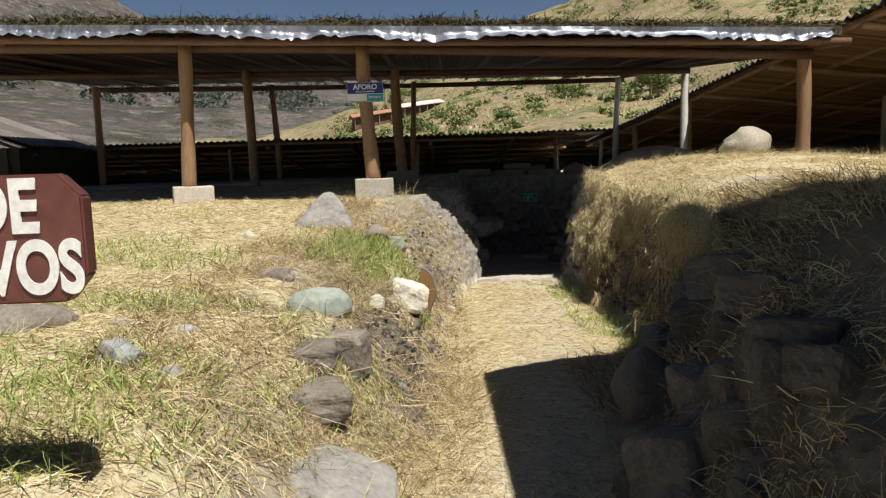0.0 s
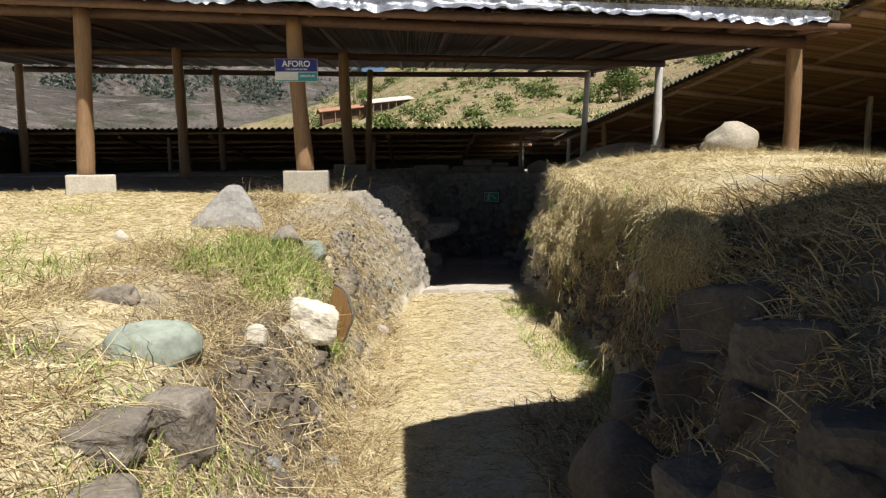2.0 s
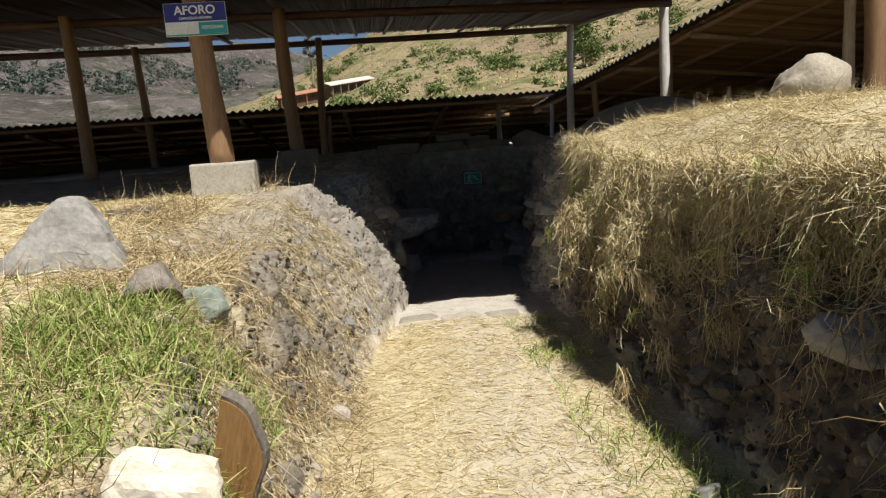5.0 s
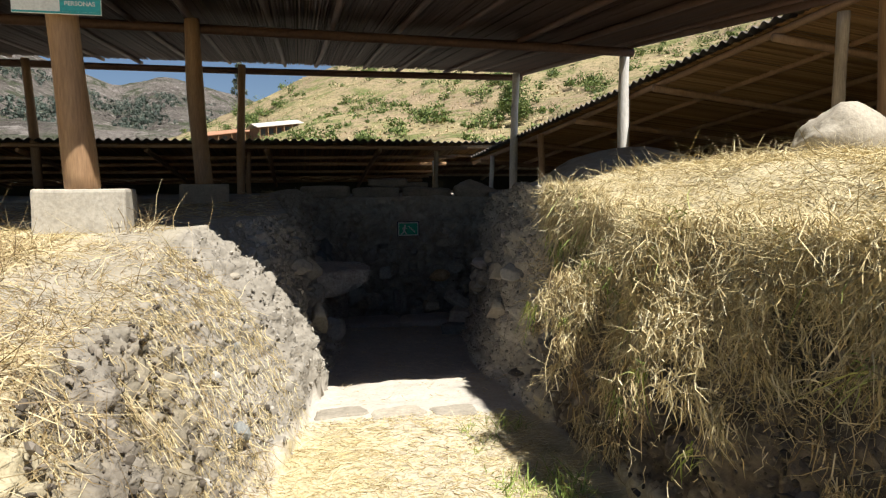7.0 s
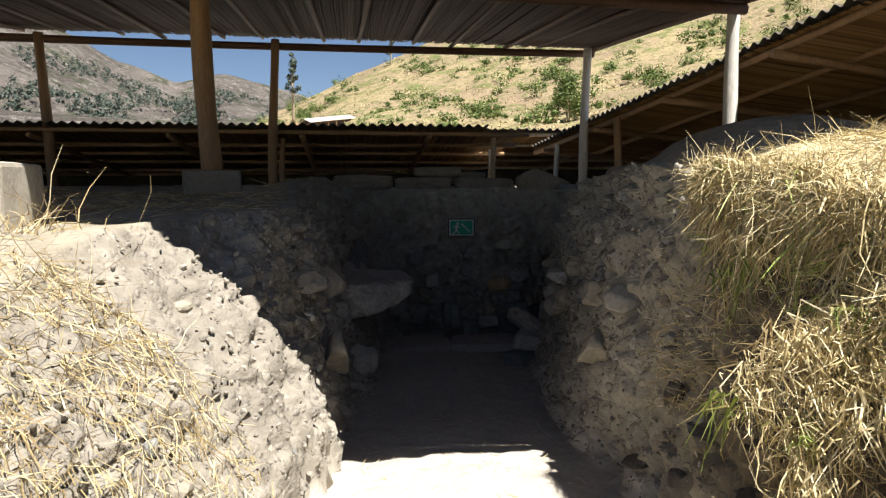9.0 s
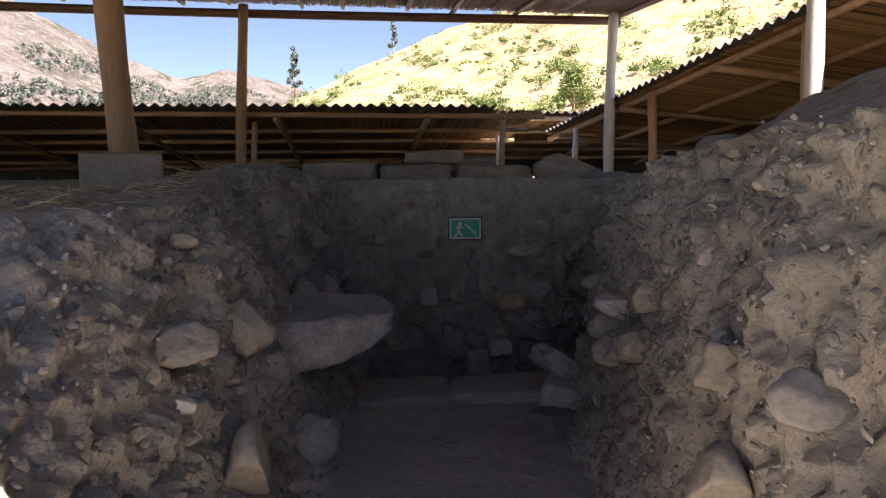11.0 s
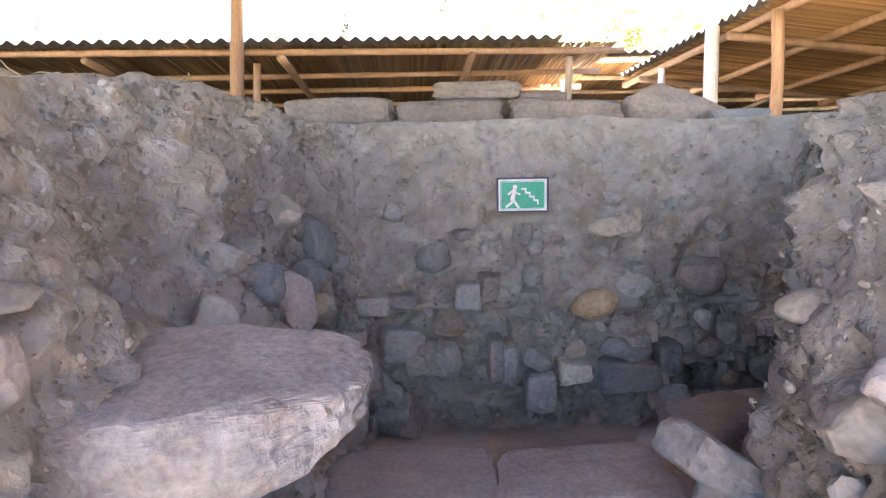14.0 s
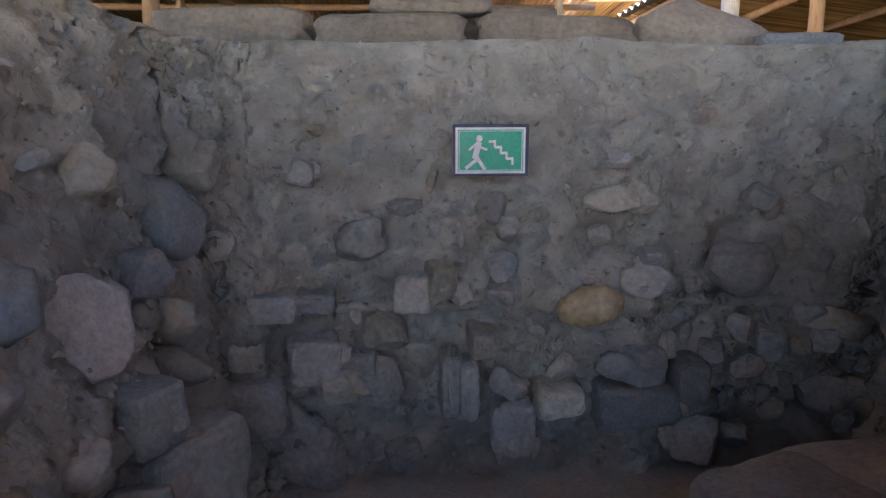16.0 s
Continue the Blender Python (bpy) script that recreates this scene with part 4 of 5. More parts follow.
def exit_sign():
    top = thing("exit_sign", (2.03, 15.9, 0.85), "green exit sign in a dark frame on the earth wall", "sign", turn=-2)
    w, h = 0.168, 0.113
    part("backing", box(-w, w, -0.012, 0.012, -h, h, 0.004), NAVY, top)
    part("white_border", box(-w + 0.012, w - 0.016, -0.016, -0.0125, -h + 0.012, h - 0.013), WHITE, top)
    part("green_field", box(-w + 0.022, w - 0.026, -0.019, -0.0165, -h + 0.022, h - 0.023), GREEN, top)
    for a, b, c, d in ((-0.142, 0.138, 0.083, 0.086), (-0.142, 0.138, -0.088, -0.085), (-0.142, -0.139, -0.088, 0.086), (0.135, 0.138, -0.088, 0.086)):
        part("white_line", box(a, b, -0.0208, -0.0195, c, d), WHITE, top)
    for k in range(4):
        part("stair_mark", box(-0.01 + k * 0.026, 0.022 + k * 0.026, -0.0212, -0.0195, 0.033 - k * 0.025, 0.045 - k * 0.025), WHITE, top)
        part("stair_mark", box(0.012 + k * 0.026, 0.022 + k * 0.026, -0.0208, -0.0195, 0.012 - k * 0.025, 0.04 - k * 0.025), WHITE, top)
    # the running pictogram as plain slanting strokes
    for x, z, l, t, a in ((-0.062, 0.0, 0.075, 0.026, 75), (-0.078, 0.018, 0.05, 0.011, 40), (-0.04, 0.012, 0.05, 0.011, -20), (-0.082, -0.055, 0.075, 0.015, 38), (-0.045, -0.055, 0.07, 0.015, -58)):
        bm = box(-l / 2, l / 2, -0.0009, 0.0009, -t / 2, t / 2)
        bm.transform(pose(x, -0.0203, z, 0, -a, 0))
        part("white_stroke", bm, WHITE, top)
    bm = bmesh.new()
    bmesh.ops.create_cone(bm, cap_ends=True, segments=20, radius1=0.0145, radius2=0.0145, depth=0.0018, matrix=pose(-0.052, -0.0203, 0.052, 90))
    part("white_dot", bm, WHITE, top)
    part("nail", log((0, -0.002, h - 0.004), (0, -0.002, h + 0.012), 0.003, 0.003, 6, 0), NAVY, top)


way_sign()
capacity_sign()
exit_sign()

# ---- loose rocks on the banks ----
rock("flat-sided pale grey pointed rock on the straw bank", -1.24, 7.55, 1.16, 0.70, 0.42, 0.42, STONE_GREY, 31, 10, 0, 0)
rock("smooth green-grey boulder in the grassy bank", -0.78, 4.42, 0.74, 0.48, 0.36, 0.32, STONE_GREEN, 3, -14, 0, -12)
rock("cream-white block in the edge of the bank", -0.27, 5.74, 0.57, 0.30, 0.24, 0.25, STONE_WHITE, 25, 10, 0, 14)
rock("dark slab jutting from the grassy bank", -0.75, 3.74, 0.63, 0.38, 0.32, 0.15, STONE_BROWN, 21, 8)
rock("dark broken slab jutting from the grassy bank", -0.54, 4.0, 0.57, 0.25, 0.22, 0.27, STONE_BROWN, 22, -20)
rock("flat brown stone low in the grassy bank", -0.66, 3.42, 0.50, 0.38, 0.3, 0.16, STONE_BROWN, 23, 15)
rock("broad flat grey stone beside the path", -0.46, 3.02, 0.24, 0.50, 0.44, 0.16, STONE_GREY, 24, 8, 8, 26)
rock("low dark boulder in the straw", -2.25, 3.7, 0.86, 0.7, 0.45, 0.26, STONE_BROWN, 3, 5)
rock("pale bluish stone in the grass", -1.4, 3.12, 0.84, 0.28, 0.2, 0.17, STONE_BLUE, 7, -25)
rock("small grey stone in the grass", -1.13, 2.98, 0.78, 0.13, 0.11, 0.1, STONE_GREY, 2)
rock("half-buried grey stone in the straw", -1.62, 3.65, 0.85, 0.22, 0.18, 0.1, STONE_GREY, 9)
rock("half-buried grey stone in the straw", -1.33, 3.62, 0.82, 0.18, 0.14, 0.08, STONE_GREY, 6)
rock("lumpy dark stone on the bank's edge", -0.66, 7.05, 0.93, 0.46, 0.34, 0.3, STONE_BROWN, 10, 30)
rock("small grey-green stone on the bank's edge", -0.44, 7.15, 0.82, 0.28, 0.24, 0.26, STONE_GREEN, 2)
rock("flat dark stone on the straw bank", -1.36, 9.05, 1.15, 0.36, 0.2, 0.1, STONE_DARK, 21, 12)
rock("small pale stone on the straw", -1.78, 6.7, 1.02, 0.12, 0.1, 0.12, STONE_WHITE, 4)
rock("pale stone in the crumbling bank", -0.46, 5.02, 0.64, 0.18, 0.13, 0.17, STONE_WHITE, 8, 20)
rock("brown stone in the crumbling bank", -1.15, 4.95, 0.9, 0.34, 0.22, 0.14, STONE_BROWN, 5)
rock("small dark stone in the crumbling bank", -0.5, 4.5, 0.56, 0.12, 0.1, 0.09, STONE_DARK, 7)
rock("big pale lichened boulder on the straw-topped bank", 4.08, 9.58, 1.78, 0.76, 0.52, 0.48, STONE_TAN, 3, 10)
rock("small pale stone at the path's edge", 1.58, 6.3, 0.08, 0.15, 0.12, 0.12, STONE_GREY, 5)
rock("grey stone set in the shaded bank", 1.94, 6.0, 0.76, 0.2, 0.36, 0.2, STONE_GREY, 9, 10)
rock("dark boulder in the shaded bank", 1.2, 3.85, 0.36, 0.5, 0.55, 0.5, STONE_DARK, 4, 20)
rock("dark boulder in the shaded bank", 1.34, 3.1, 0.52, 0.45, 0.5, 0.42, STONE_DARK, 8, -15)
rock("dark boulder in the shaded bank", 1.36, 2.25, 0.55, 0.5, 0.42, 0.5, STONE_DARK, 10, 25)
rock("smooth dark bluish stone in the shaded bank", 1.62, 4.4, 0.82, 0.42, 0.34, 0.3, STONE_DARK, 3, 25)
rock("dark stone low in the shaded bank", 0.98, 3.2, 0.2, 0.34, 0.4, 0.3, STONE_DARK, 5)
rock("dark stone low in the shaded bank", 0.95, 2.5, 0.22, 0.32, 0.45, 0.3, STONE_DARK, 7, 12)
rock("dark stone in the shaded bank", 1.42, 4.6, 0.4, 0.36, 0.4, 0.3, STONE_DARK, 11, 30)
rock("great pale slab jutting out of the cutting's wall", 0.66, 13.25, 0.44, 1.08, 0.82, 0.33, SLAB, 30, -2, 3, -4, 5)
TIMBER = plain("orange_timber", (0.33, 0.16, 0.05), (0.48, 0.27, 0.10), 3, 0.7, 0.3, 0.004, (6, 6, 0.8))


def half_round():
    """A half-round slice of trunk, sawn face outwards, with its bark along the curved edge."""
    top = thing("wooden_board", (-0.22, 6.15, 0.56), "half-round orange-brown slice of timber set upright in the bank", "board")
    top.matrix_world = pose(-0.22, 6.15, 0.5, 4, 14, -8)
    for name, r0, r1, y0, y1, mat in (("sawn_face", 0.0, 0.94, -0.03, 0.03, TIMBER), ("bark", 0.945, 1.0, -0.026, 0.026, STONE_BROWN)):
        bm = bmesh.new()
        arc = [math.radians(a) for a in range(-90, 91, 9)]
        rim = lambda k: [(0.17 * k * math.cos(a) * (1 + 0.05 * math.sin(7 * a)), 0.26 * k * math.sin(a)) for a in arc]
        ring = rim(r1) + (rim(r0)[::-1] if r0 else [])
        a, b = [bm.verts.new((x, y0, z)) for x, z in ring], [bm.verts.new((x, y1, z)) for x, z in ring]
        if r0:
            n = len(ring)
            for k in range(len(arc) - 1):
                bm.faces.new((a[k], a[k + 1], a[n - 2 - k], a[n - 1 - k]))
                bm.faces.new((b[n - 1 - k], b[n - 2 - k], b[k + 1], b[k]))
        else:
            bm.faces.new(a), bm.faces.new(b[::-1])
        for k in range(len(ring)):
            q = (k + 1) % len(ring)
            bm.faces.new((a[k], b[k], b[q], a[q]))
        part(name, bm, mat, top)


half_round()

rock("brown boulder on the rim under the roof", 3.05, 11.7, 1.54, 0.5, 0.42, 0.32, STONE_BROWN, 4, 20)
rock("brown stone on the rim under the roof", 2.66, 12.2, 1.45, 0.26, 0.24, 0.16, STONE_BROWN, 7, 50)

# ---- slabs across the floor of the cutting ----
for label, x, y, z, w, d, h, k in (("worn pale stone of the low threshold", 0.66, 9.86, -0.06, 0.34, 0.2, 0.14, 22), ("worn pale stone of the low threshold", 1.02, 9.76, -0.05, 0.35, 0.2, 0.14, 23),
                                   ("worn pale stone of the low threshold", 1.38, 9.72, -0.05, 0.3, 0.2, 0.13, 24)):
    tagged(rock(label, x, y, z, w, d, h, STONE_TAN, k, 4), group="threshold stones")
for x, y, z, w, d, h, k, t in ((1.28, 14.2, -0.29, 0.72, 0.56, 0.2, 21, 2), (2.02, 14.17, -0.285, 0.74, 0.54, 0.21, 23, -4), (1.62, 14.36, -0.42, 0.16, 0.2, 0.2, 7, 0)):
    tagged(rock("flat dusty sill stone on the floor of the cutting", x, y, z, w, d, h, STONE_PINK, k, t), group="sill stones")
for x, y, z, w, d, h, m, k, t, tilt, lean in ((2.34, 13.62, 0.05, 0.42, 0.28, 0.15, STONE_GREY, 21, 15, 0, 38), (2.32, 13.45, -0.10, 0.32, 0.26, 0.26, STONE_GREY, 22, -20, 10, 12), (2.18, 13.3, -0.2, 0.26, 0.24, 0.16, STONE_BLUE, 24, 30, 0, 0),
                                              (2.9, 14.85, -0.35, 0.55, 0.45, 0.3, STONE_PINK, 23, 10, 0, 0), (2.55, 14.6, -0.42, 0.36, 0.34, 0.24, STONE_PINK, 25, -15, 0, 5), (3.4, 15.05, -0.38, 0.7, 0.45, 0.26, STONE_PINK, 21, 5, 0, 0), (3.95, 15.15, -0.4, 0.6, 0.5, 0.26, STONE_PINK, 24, -8, 0, 0)):
    rock("angular fallen stone heaped at the foot of the wall", x, y, z, w, d, h, m, k, t, tilt, lean, 3)
for x, y, z, w, d, h, m, k in ((0.82, 16.5, 1.42, 0.74, 0.3, 0.19, STONE_RIM, 21), (1.60, 16.5, 1.39, 0.68, 0.34, 0.2, STONE_RIM, 22), (1.80, 16.6, 1.56, 0.58, 0.3, 0.13, STONE_RIM, 23), (2.25, 16.75, 1.48, 0.5, 0.3, 0.16, STONE_RIM, 24),
                               (2.40, 16.4, 1.38, 0.74, 0.34, 0.19, STONE_RIM, 25), (3.30, 16.6, 1.42, 0.82, 0.5, 0.38, STONE_RIM, 4), (3.6, 16.3, 1.34, 0.38, 0.2, 0.1, STONE_BLUE, 22)):
    tagged(rock("long weathered stone lying along the top of the end wall", x, y, z, w, d, h, m, k), group="stones along the rim")

# ---- loose straw and grass ----
def on_ground(n, x0, x1, y0, y1, lift=0.0):
    p = np.stack([rnd(n, x0, x1), rnd(n, y0, y1), np.zeros(n)], 1)
    p[:, 2] = height(p[:, 0], p[:, 1])
    p[:, 2] += 0.03 * fbm(p * 0.9, 3, 3) + 0.012 * fbm(p * 5.5, 3, 9) + lift + 0.003
    return p


def flat_ways(n, rise=0.18, lean=(0, 0)):
    a = rnd(n, 0, math.tau)
    return np.stack([np.cos(a) + lean[0], np.sin(a) + lean[1], np.abs(np.random.normal(rise, rise, n))], 1)


def keep(p, level, scale, seed):
    return p[fbm(p * scale, 3, seed) + rnd(len(p), -0.35, 0.35) > level]


def slope_ways(p, rise):
    """Ways that follow the slope of the ground."""
    w = flat_ways(len(p), rise)
    e = 0.05
    gx = (height(p[:, 0] + e, p[:, 1]) - height(p[:, 0] - e, p[:, 1])) / (2 * e)
    gy = (height(p[:, 0], p[:, 1] + e) - height(p[:, 0], p[:, 1] - e)) / (2 * e)
    w[:, 2] += np.clip(gx, -2, 2) * w[:, 0] + np.clip(gy, -2, 2) * w[:, 1]
    return w


p = np.concatenate([on_ground(42000, -7, -0.4, 4.5, 10.6), on_ground(16000, -3.2, -0.4, 2.0, 5.0)])
p = p[(p[:, 0] < -1.3) | (p[:, 1] < 4.2) | (p[:, 1] > 6.0) | (rnd(len(p), 0, 1) < 0.25)]
off_mouth = lambda p, share: p[(p[:, 0] < -0.85) | (p[:, 1] < 7.9) | (p[:, 0] > 0.5) | (rnd(len(p), 0, 1) < share)]
p = off_mouth(p, 0.15)
blades("loose_straw", p, slope_ways(p, 0.10), rnd(len(p), 0.05, 0.17), rnd(len(p), 0.003, 0.006), 0.12, HAY, "pale cut straw lying thick over the bank", "straw")
p = on_ground(52000, -0.35, 1.8, 0.8, 9.7)
near_edge = np.abs(p[:, 0] - 0.75 - 0.05 * p[:, 1]) / 0.6
p = p[rnd(len(p), 0, 1) < 0.7 + 0.5 * near_edge]
blades("path_straw", p, slope_ways(p, 0.08), rnd(len(p), 0.03, 0.12), rnd(len(p), 0.002, 0.0045), 0.1, HAY, "trodden straw strewn over the path", "straw")
p = np.concatenate([on_ground(9000, -0.3, 1.75, 0.8, 9.5), on_ground(14000, -5.0, -0.4, 2.0, 10.4)])
p = off_mouth(p, 0.3)
blades("brown_straw", p, slope_ways(p, 0.05), rnd(len(p), 0.02, 0.09), rnd(len(p), 0.002, 0.005), 0.1, HAY_BROWN, "brown bits of old straw on the trodden ground", "straw")
p = np.concatenate([keep(on_ground(44000, -1.6, 0.25, 2.2, 9.7), -0.1, 2.2, 60), keep(on_ground(16000, -0.95, 0.15, 2.8, 9.0), -0.25, 3.0, 61)])
p = off_mouth(p, 0.4)
w = slope_ways(p, 0.6)
blades("bank_grass", p, w, rnd(len(p), 0.04, 0.17), rnd(len(p), 0.002, 0.005), 0.45, HAY_BROWN, "tangled dry grass on the crumbling bank", curly=0.75)
p = np.concatenate([keep(on_ground(9500, -1.05, -0.12, 5.5, 6.95), -0.1, 2.5, 70), keep(on_ground(9000, -2.6, 0.0, 2.0, 4.2), 0.12, 2.0, 72), keep(on_ground(2600, 1.3, 1.75, 4.6, 9.4), 0.25, 2.4, 74), keep(on_ground(6000, -4, -1.2, 5, 8.4), 0.42, 1.1, 75)])
w = np.stack([np.random.normal(0, 0.45, len(p)), np.random.normal(-0.1, 0.45, len(p)), np.ones(len(p))], 1)
blades("green_grass", p, w, rnd(len(p), 0.05, 0.19), rnd(len(p), 0.003, 0.007), 0.4, GRASS, "tufts of fresh green grass in the dry banks")

# the straw that lies on the bank beside the path and hangs over its edge
n = 54000
p = on_ground(n, 2.0, 5.6, 4.1, 10.1)
p[:, 0] = 1.98 + (p[:, 0] - 2.0) ** 1.5 / 1.9
p[:, 2] = height(p[:, 0], p[:, 1]) + rnd(n, -0.01, 0.02) + 0.045 * np.clip(fbm(p * 4, 2, 44), -0.4, 0.8)
w = flat_ways(n, 0.07)
w[:, 2] += np.random.normal(-0.05, 0.2, n) * (p[:, 0] < 2.5)
blades("bank_hay", p, w, rnd(n, 0.03, 0.12), rnd(n, 0.002, 0.0045), 0.25, HAY, "thick mat of golden hay on the bank's top", "hay", curly=0.8, kink=0.12)


def over_edge(n, y0, y1, seed, reach=1.0):
    """Places on the bank's brow, in hanging lobes of uneven depth."""
    y = rnd(n, y0, y1)
    lx, _, fx, fz, gx, rx, rz = station(y)
    q = np.stack([y, y * 0, y * 0], 1)
    lobe = (0.12 + 0.14 * ease(9.2, 7.6, y)) + 0.26 * np.clip(value_noise(q * 2.1, seed) + 0.5 * value_noise(q * 6.3, seed + 1), 0, 1)
    f = np.abs(np.random.normal(0, 1, n)) * (lobe + 0.12 * ease(6.6, 7.4, y) * ease(9.3, 8.7, y)) * (1 - 0.5 * ease(7.3, 6.5, y)) * 0.6 * reach
    p = np.stack([rx - (rx - gx) * f, y, y * 0], 1)
    p[:, 2] = height(p[:, 0], y) + rnd(n, -0.01, 0.05)
    p[:, 0] -= rnd(n, 0.0, 0.07) * (1 + 0.9 * ease(8.4, 7.4, y)) * np.clip(1 - f * 1.5, 0.15, 1)
    p[:, 0] -= 0.4 * (rz - p[:, 2]).clip(0, 0.7) * np.clip(value_noise(p * (0.0, 3.1, 1.2), 37) + 0.35, 0, 1) * ease(9.7, 9.2, y)
    p[:, 0] -= rnd(n, 0.4, 1.0) * 0.3 * np.clip(value_noise(p * (0.0, 2.6, 3.4), 31) + 0.1, 0, 1)
    return p


def tufts(n, per, y0, y1, seed, reach, spread, lean):
    """Locks of grass hanging down the bank: each lock's stalks share a root and a way."""
    root = over_edge(n, y0, y1, seed, reach)
    own = np.stack([np.random.normal(-0.05, 0.08, n), np.random.normal(0, lean, n), np.random.normal(-1.0, 0.3, n)], 1)
    size = rnd(n, 0.6, 1.5)
    k = np.repeat(np.arange(n), per)
    p = root[k] + np.random.normal(0, spread, (n * per, 3)) * (0.6, 1.2, 0.7)
    return p, own[k] + np.random.normal(0, 0.4, (n * per, 3)) * (0.35, 1.0, 1.0), size[k]


p = over_edge(64000, 4.3, 9.9, 6, 0.85)
p = p[fbm(p * 5.0, 2, 91) + rnd(len(p), -0.3, 0.3) > -0.2]
n = len(p)
w = np.stack([np.random.normal(0, 0.14, n), np.random.normal(0, 0.6, n), np.random.normal(-0.3, 0.6, n)], 1)
blades("hanging_hay", p, w, rnd(n, 0.03, 0.11), rnd(n, 0.0025, 0.005), 0.3, HAY, "dry grass matted over the edge of the bank", "hay", curly=0.6, kink=0.16)
p, w, f = tufts(460, 40, 4.6, 9.8, 6, 1.1, 0.03, 0.3)
n = len(p)
blades("hanging_locks", p, w, rnd(n, 0.05, 0.13) * f, rnd(n, 0.003, 0.006), 0.3, HAY, "locks of dry grass hanging over the edge of the bank", "hay", curly=0.5, kink=0.14)
p, w, f = tufts(150, 24, 4.6, 9.8, 12, 2.4, 0.04, 0.45)
n = len(p)
blades("hanging_stalks", p, w, rnd(n, 0.05, 0.16) * f, rnd(n, 0.003, 0.006), 0.4, HAY_BROWN, "brown dry stalks trailing down the shaded bank", "hay", curly=0.5, kink=0.12)
p, w, f = tufts(90, 22, 4.6, 9.7, 19, 1.8, 0.03, 0.6)
w[:, 2] += 0.9
n = len(p)
blades("bank_green", p, w, rnd(n, 0.05, 0.13) * f, rnd(n, 0.004, 0.007), 0.8, GRASS, "green grass sprouting from the shaded bank", curly=0.4)
p = keep(on_ground(19000, 0.95, 3.4, 0.6, 5.6), -0.1, 1.8, 83)
w = np.stack([-rnd(len(p), 0.0, 0.7), np.random.normal(0, 0.5, len(p)), rnd(len(p), 0.3, 1.0)], 1)
blades("shade_grass", p, w, rnd(len(p), 0.08, 0.25), rnd(len(p), 0.004, 0.008), 0.6, HAY_BROWN, "rough grass on the shaded stony bank")
p = on_ground(2600, -2.6, 0.2, 10.4, 14.6)
p = p[p[:, 0] < station(p[:, 1])[0] - 0.05]
blades("rim_straw", p, flat_ways(len(p), 0.15), rnd(len(p), 0.05, 0.2), rnd(len(p), 0.003, 0.006), 0.2, HAY_BROWN, "scattered straw round the footings under the roof", "straw")
p = on_ground(900, 0.6, 2.2, 10, 14.2, 0.005)
blades("floor_straw", p, flat_ways(len(p), 0.03), rnd(len(p), 0.02, 0.09), rnd(len(p), 0.002, 0.004), 0.05, HAY, "few bits of straw on the dusty floor", "straw")

p = np.stack([np.random.normal(-0.52, 0.1, 60), np.random.normal(10.0, 0.1, 60), np.full(60, 1.2)], 1)
w = np.stack([np.random.normal(0.1, 0.4, 60), np.random.normal(-0.1, 0.4, 60), np.ones(60)], 1)
blades("dry_stalks", p, w, rnd(60, 0.1, 0.34), rnd(60, 0.003, 0.005), 0.3, HAY_BROWN, "tall dry stalks beside the concrete footing")

# ---- stones set in the earth walls of the cutting ----
PALETTE = (STONE_GREY, STONE_TAN, STONE_GREY, STONE_PINK, STONE_BLUE, STONE_TAN)
for x, z, w, h, m, k in ((1.44, 0.46, 0.29, 0.2, STONE_GREY, 5), (1.2, 0.76, 0.17, 0.14, STONE_GREY, 7), (2.61, 0.61, 0.25, 0.13, STONE_TAN, 11), (2.13, 0.49, 0.12, 0.13, STONE_GREY, 2),
                         (2.51, 0.11, 0.33, 0.2, STONE_RUST, 3), (2.82, 0.24, 0.28, 0.2, STONE_GREY, 4), (3.25, 0.29, 0.3, 0.3, STONE_GREY, 9)):
    stone(x, 15.97 - 0.3 * float(ease(1.15, 0.55, x)), z, w * 1.1, 0.24, h * 1.1, m, k, 0, 0, 0, GROUND)
for x, z, w, h, m, k in ((2.38, -0.35, 0.2, 0.13, STONE_WHITE, 11), (2.14, -0.28, 0.18, 0.2, STONE_GREY, 5), (2.15, -0.48, 0.18, 0.24, STONE_GREY, 8), (2.74, -0.22, 0.32, 0.2, STONE_BLUE, 5), (2.76, -0.39, 0.36, 0.19, STONE_BLUE, 11), (1.85, -0.25, 0.09, 0.28, STONE_GREY, 7),
                         (1.94, -0.28, 0.08, 0.25, STONE_GREY, 8), (1.48, -0.2, 0.12, 0.22, STONE_GREY, 10), (0.9, -0.31, 0.34, 0.26, STONE_GREY, 11), (1.12, -0.48, 0.2, 0.38, STONE_GREY, 5), (1.23, 0.17, 0.17, 0.09, STONE_GREY, 8), (1.05, 0.15, 0.21, 0.12, STONE_GREY, 7),
                         (3.34, 0.62, 0.16, 0.13, STONE_GREY, 4), (3.77, -0.01, 0.32, 0.2, STONE_TAN, 5), (3.02, -0.27, 0.13, 0.2, STONE_BLUE, 8)):
    stone(x, 15.97 - 0.3 * float(ease(1.15, 0.55, x)), z, w * 1.1, 0.24, h * 1.1, m, k + 14 if k in (7, 8, 5, 11) else k, 0, 0, 0, GROUND)
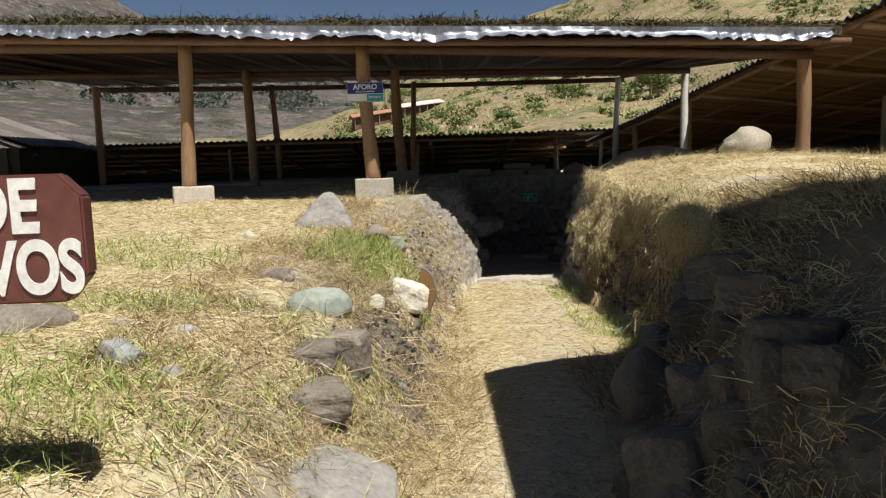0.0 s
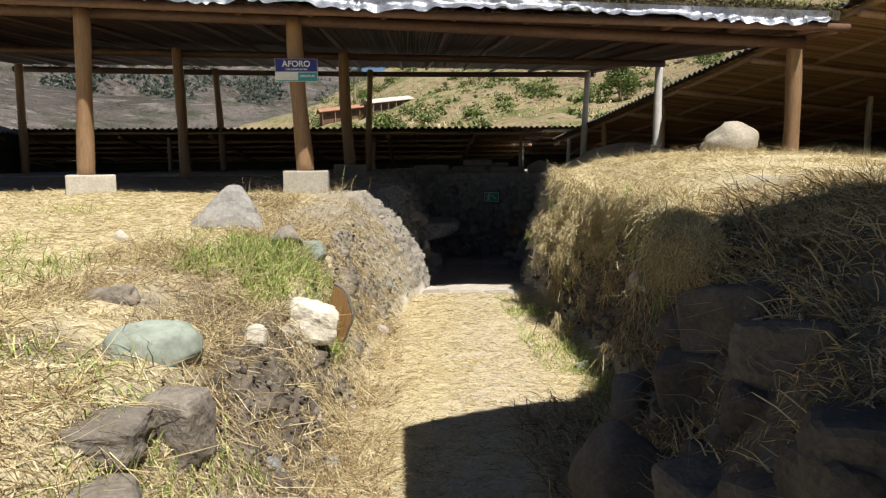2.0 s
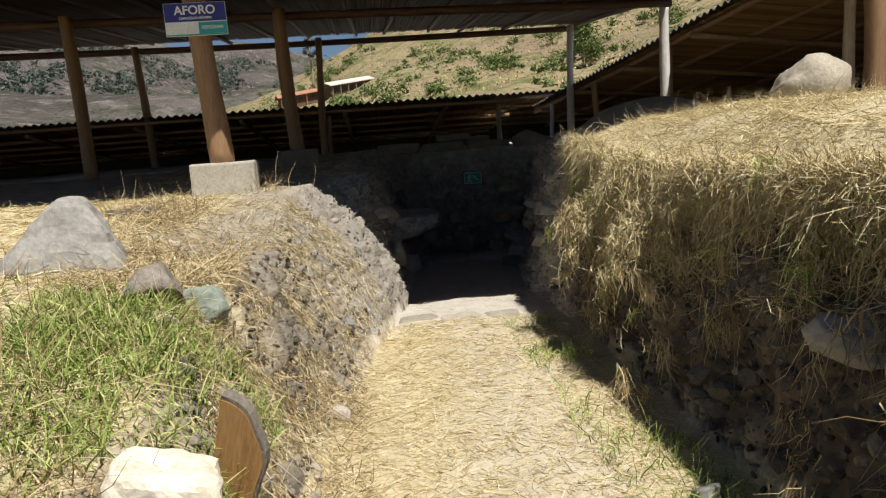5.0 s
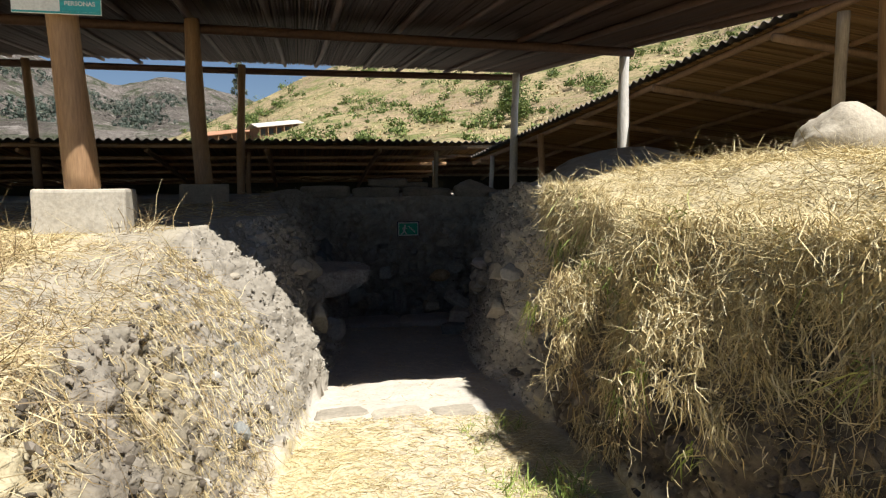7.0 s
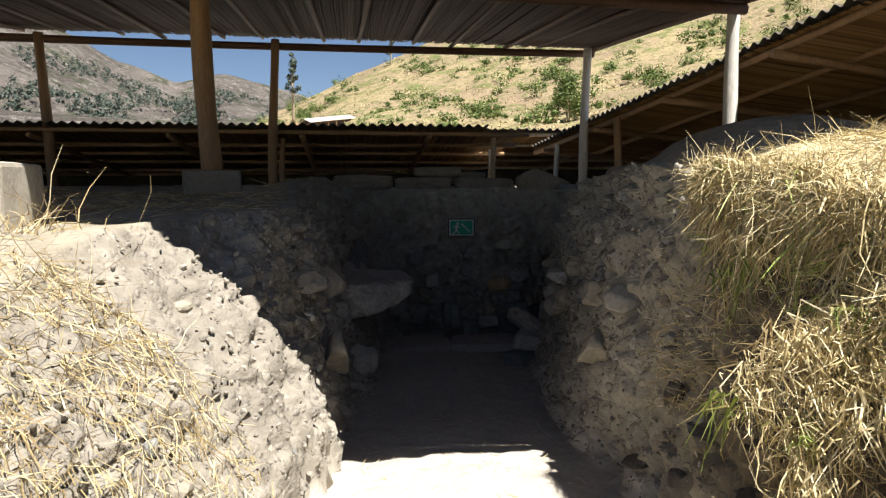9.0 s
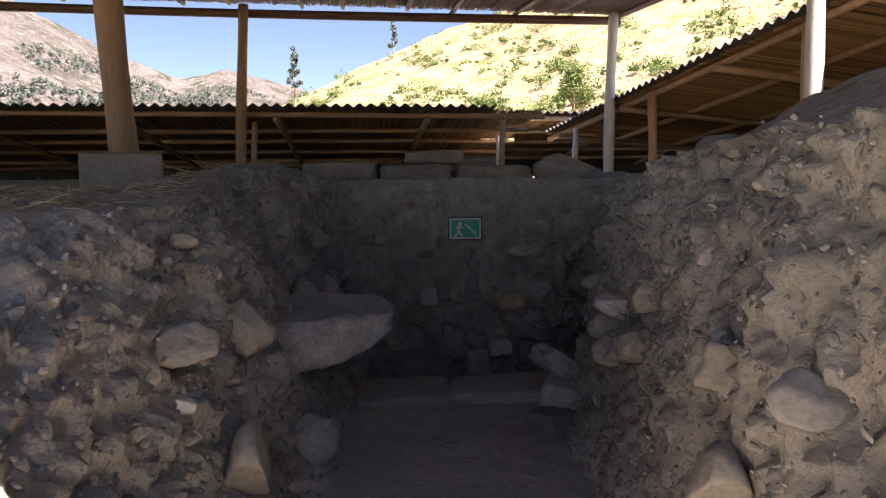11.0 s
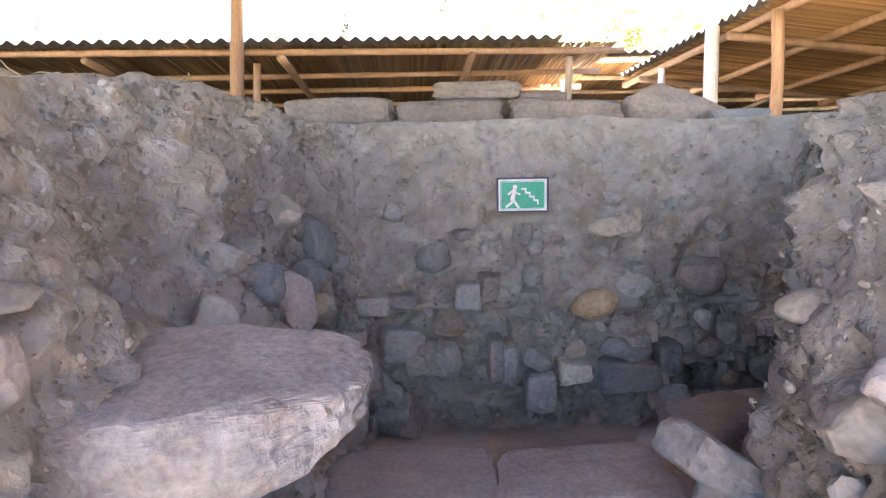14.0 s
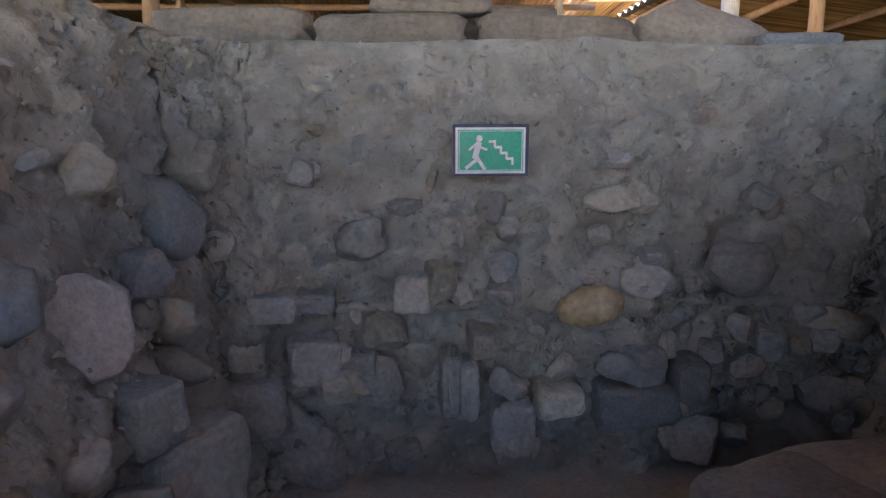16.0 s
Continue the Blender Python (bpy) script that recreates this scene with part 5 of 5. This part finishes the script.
for x, y, z, w, h, m, k in ((0.46, 11.5, 0.78, 0.26, 0.16, STONE_TAN, 11), (0.58, 12.15, 0.70, 0.27, 0.26, STONE_TAN, 4), (0.60, 11.75, 0.28, 0.46, 0.36, STONE_TAN, 10), (0.42, 11.5, 0.58, 0.1, 0.07, STONE_WHITE, 7), (0.5, 12.75, 0.74, 0.24, 0.18, STONE_PINK, 5),
                            (0.62, 12.5, 0.38, 0.2, 0.26, STONE_GREY, 8), (0.48, 12.85, 0.86, 0.2, 0.08, STONE_TAN, 11), (0.68, 13.85, 0.6, 0.24, 0.2, STONE_TAN, 7), (0.8, 12.7, 0.0, 0.26, 0.3, STONE_GREY, 9), (0.86, 14.0, -0.1, 0.24, 0.2, STONE_GREY, 5)):
    stone(x - 0.05, y, z, 0.24, w, h, m, k, 12, 0, 0, GROUND)
for x, y, z, w, h, m, k in ((2.06, 11.15, 0.74, 0.2, 0.2, STONE_TAN, 7), (2.0, 11.05, 0.42, 0.3, 0.24, STONE_TAN, 10), (2.04, 10.65, 0.78, 0.18, 0.16, STONE_GREY, 4), (2.2, 12.2, 0.56, 0.26, 0.18, STONE_TAN, 5), (2.26, 12.2, 0.76, 0.24, 0.18, STONE_TAN, 8),
                            (2.24, 12.45, 0.46, 0.28, 0.18, STONE_GREY, 10), (2.46, 13.4, 0.66, 0.2, 0.12, STONE_TAN, 11), (2.45, 13.35, 0.54, 0.24, 0.16, STONE_TAN, 5), (2.33, 12.95, 0.48, 0.2, 0.18, STONE_TAN, 3), (2.32, 12.75, 0.64, 0.2, 0.16, STONE_PINK, 9), (2.26, 12.6, 0.42, 0.22, 0.18, STONE_TAN, 4)):
    stone(x + 0.05, y, z, 0.24, w, h, m, k, -8, 0, 0, GROUND)
for x, y, z, w, h, m, k in ((0.72, 15.5, 0.65, 0.29, 0.34, STONE_BLUE, 7), (0.62, 15.04, 0.85, 0.22, 0.2, STONE_TAN, 4), (0.70, 15.2, 0.46, 0.24, 0.2, STONE_BLUE, 8), (0.66, 14.78, 0.41, 0.29, 0.34, STONE_PINK, 10), (0.60, 14.5, 0.58, 0.25, 0.22, STONE_BLUE, 5),
                            (0.75, 15.34, 0.27, 0.19, 0.19, STONE_TAN, 2), (0.77, 15.28, 0.12, 0.15, 0.15, STONE_TAN, 9), (0.80, 15.1, -0.24, 0.4, 0.36, STONE_GREY, 24), (0.78, 14.85, -0.36, 0.26, 0.25, STONE_GREY, 10), (0.6, 14.35, 0.36, 0.2, 0.2, STONE_GREY, 11),
                            (0.7, 14.6, 0.12, 0.26, 0.22, STONE_GREY, 4), (0.52, 14.2, 0.75, 0.2, 0.14, STONE_TAN, 7), (0.74, 14.9, 0.1, 0.18, 0.2, STONE_BLUE, 21), (0.64, 14.3, 0.05, 0.3, 0.24, STONE_TAN, 8), (0.8, 14.75, -0.12, 0.2, 0.16, STONE_GREY, 5)):
    stone(x + 0.03, y, z, 0.3, w * 1.1, h * 1.1, m, k, -25, 0, 0, GROUND)
# right-bank stones, coloured extra dark to carry the bank's shade
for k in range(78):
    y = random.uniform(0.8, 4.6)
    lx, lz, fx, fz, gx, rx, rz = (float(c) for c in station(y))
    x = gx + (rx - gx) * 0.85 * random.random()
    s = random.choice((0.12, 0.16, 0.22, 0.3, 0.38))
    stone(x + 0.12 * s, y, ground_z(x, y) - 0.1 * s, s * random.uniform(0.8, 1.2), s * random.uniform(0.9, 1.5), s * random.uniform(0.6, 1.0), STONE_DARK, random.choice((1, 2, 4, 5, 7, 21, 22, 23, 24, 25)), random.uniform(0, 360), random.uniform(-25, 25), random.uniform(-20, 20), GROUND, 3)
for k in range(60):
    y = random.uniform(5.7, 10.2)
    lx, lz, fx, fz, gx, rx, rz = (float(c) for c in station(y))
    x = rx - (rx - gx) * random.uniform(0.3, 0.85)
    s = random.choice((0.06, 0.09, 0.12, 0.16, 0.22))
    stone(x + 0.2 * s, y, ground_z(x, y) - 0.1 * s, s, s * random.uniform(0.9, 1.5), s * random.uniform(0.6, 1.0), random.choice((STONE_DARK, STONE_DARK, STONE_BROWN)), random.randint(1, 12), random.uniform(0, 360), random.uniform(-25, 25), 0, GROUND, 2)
for k in range(250):
    side = k % 5
    y = random.uniform(4.2, 9.6) if side == 4 else random.uniform(9.6, 15.6)
    lx, lz, fx, fz, gx, rx, rz = (float(c) for c in station(y))
    f = random.uniform(0.06, 0.95)
    x = rx - (rx - gx) * f if side in (1, 3) else lx + (fx - lx) * f
    s = random.choice((0.05, 0.06, 0.07, 0.09, 0.12, 0.15))
    stone(x + (0.3 * s if side in (1, 3) else -0.3 * s), y, ground_z(x, y) - 0.2 * s, s * random.uniform(0.8, 1.3), s * random.uniform(0.8, 1.7), s * random.uniform(0.6, 1.1), random.choice(PALETTE), random.randint(1, 12), random.uniform(0, 360), random.uniform(-20, 20), 0, GROUND, 2)
for k in range(110):
    x, z = random.uniform(0.7, 4.0), 1.1 - 1.8 * random.random() ** 0.7
    s = random.choice((0.05, 0.07, 0.09, 0.12, 0.16, 0.22))
    stone(x, 16.0 - 0.3 * float(ease(1.15, 0.55, x)), z, s * random.uniform(0.8, 1.5), 0.12 + 0.5 * s, s * random.uniform(0.6, 1.2), random.choice(PALETTE[:3]), random.choice((1, 2, 4, 5, 7, 8, 10, 11, 21, 22, 23, 25)), random.uniform(-30, 30), random.uniform(0, 360), 0, GROUND, 2)

# ---- crumbs and small stones all over the earth walls ----
pick = WALL["weight"] / WALL["weight"].sum()
q = WALL["points"]


def crumbs(n, weight, lo, hi):
    at = q[np.random.choice(len(q), n, p=weight / weight.sum())] + np.random.normal(0, 0.012, (n, 3))
    return at, lo + (hi - lo) * rnd(n, 0, 1) ** 2.5


inner = pick * ease(8.2, 9.2, q[:, 1]) * (1 - 0.8 * ease(15.3, 15.6, q[:, 1])) * (1 - 0.8 * WALL["soil_and_shade"])
at, size = crumbs(13000, inner, 0.01, 0.036)
pebbles("wall_pebbles", at, size, PEBBLE, "small stones and clods in the earth walls of the cutting")
at, size = crumbs(5500, pick * ease(9.6, 8.6, q[:, 1]) * (0.2 + WALL["soil_and_shade"]), 0.012, 0.05)
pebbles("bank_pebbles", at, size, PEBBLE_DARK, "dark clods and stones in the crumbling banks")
at = np.array([(2.62, 15.86, 0.34), (2.75, 15.86, 0.28), (3.28, 15.9, 1.28), (3.22, 15.86, 1.2), (3.14, 15.86, 1.1)])
way = np.array([(0.9, -0.1, -0.45), (0.9, -0.1, -0.4), (-0.6, -0.2, -0.7), (-0.4, -0.1, -0.9), (-0.25, -0.1, -1.0)])
blades("wall_straws", at, way, np.array([0.14, 0.1, 0.14, 0.15, 0.12]), np.full(5, 0.008), 0.1, HAY, "pale straws stuck in the end wall", "straw", curly=0.1)
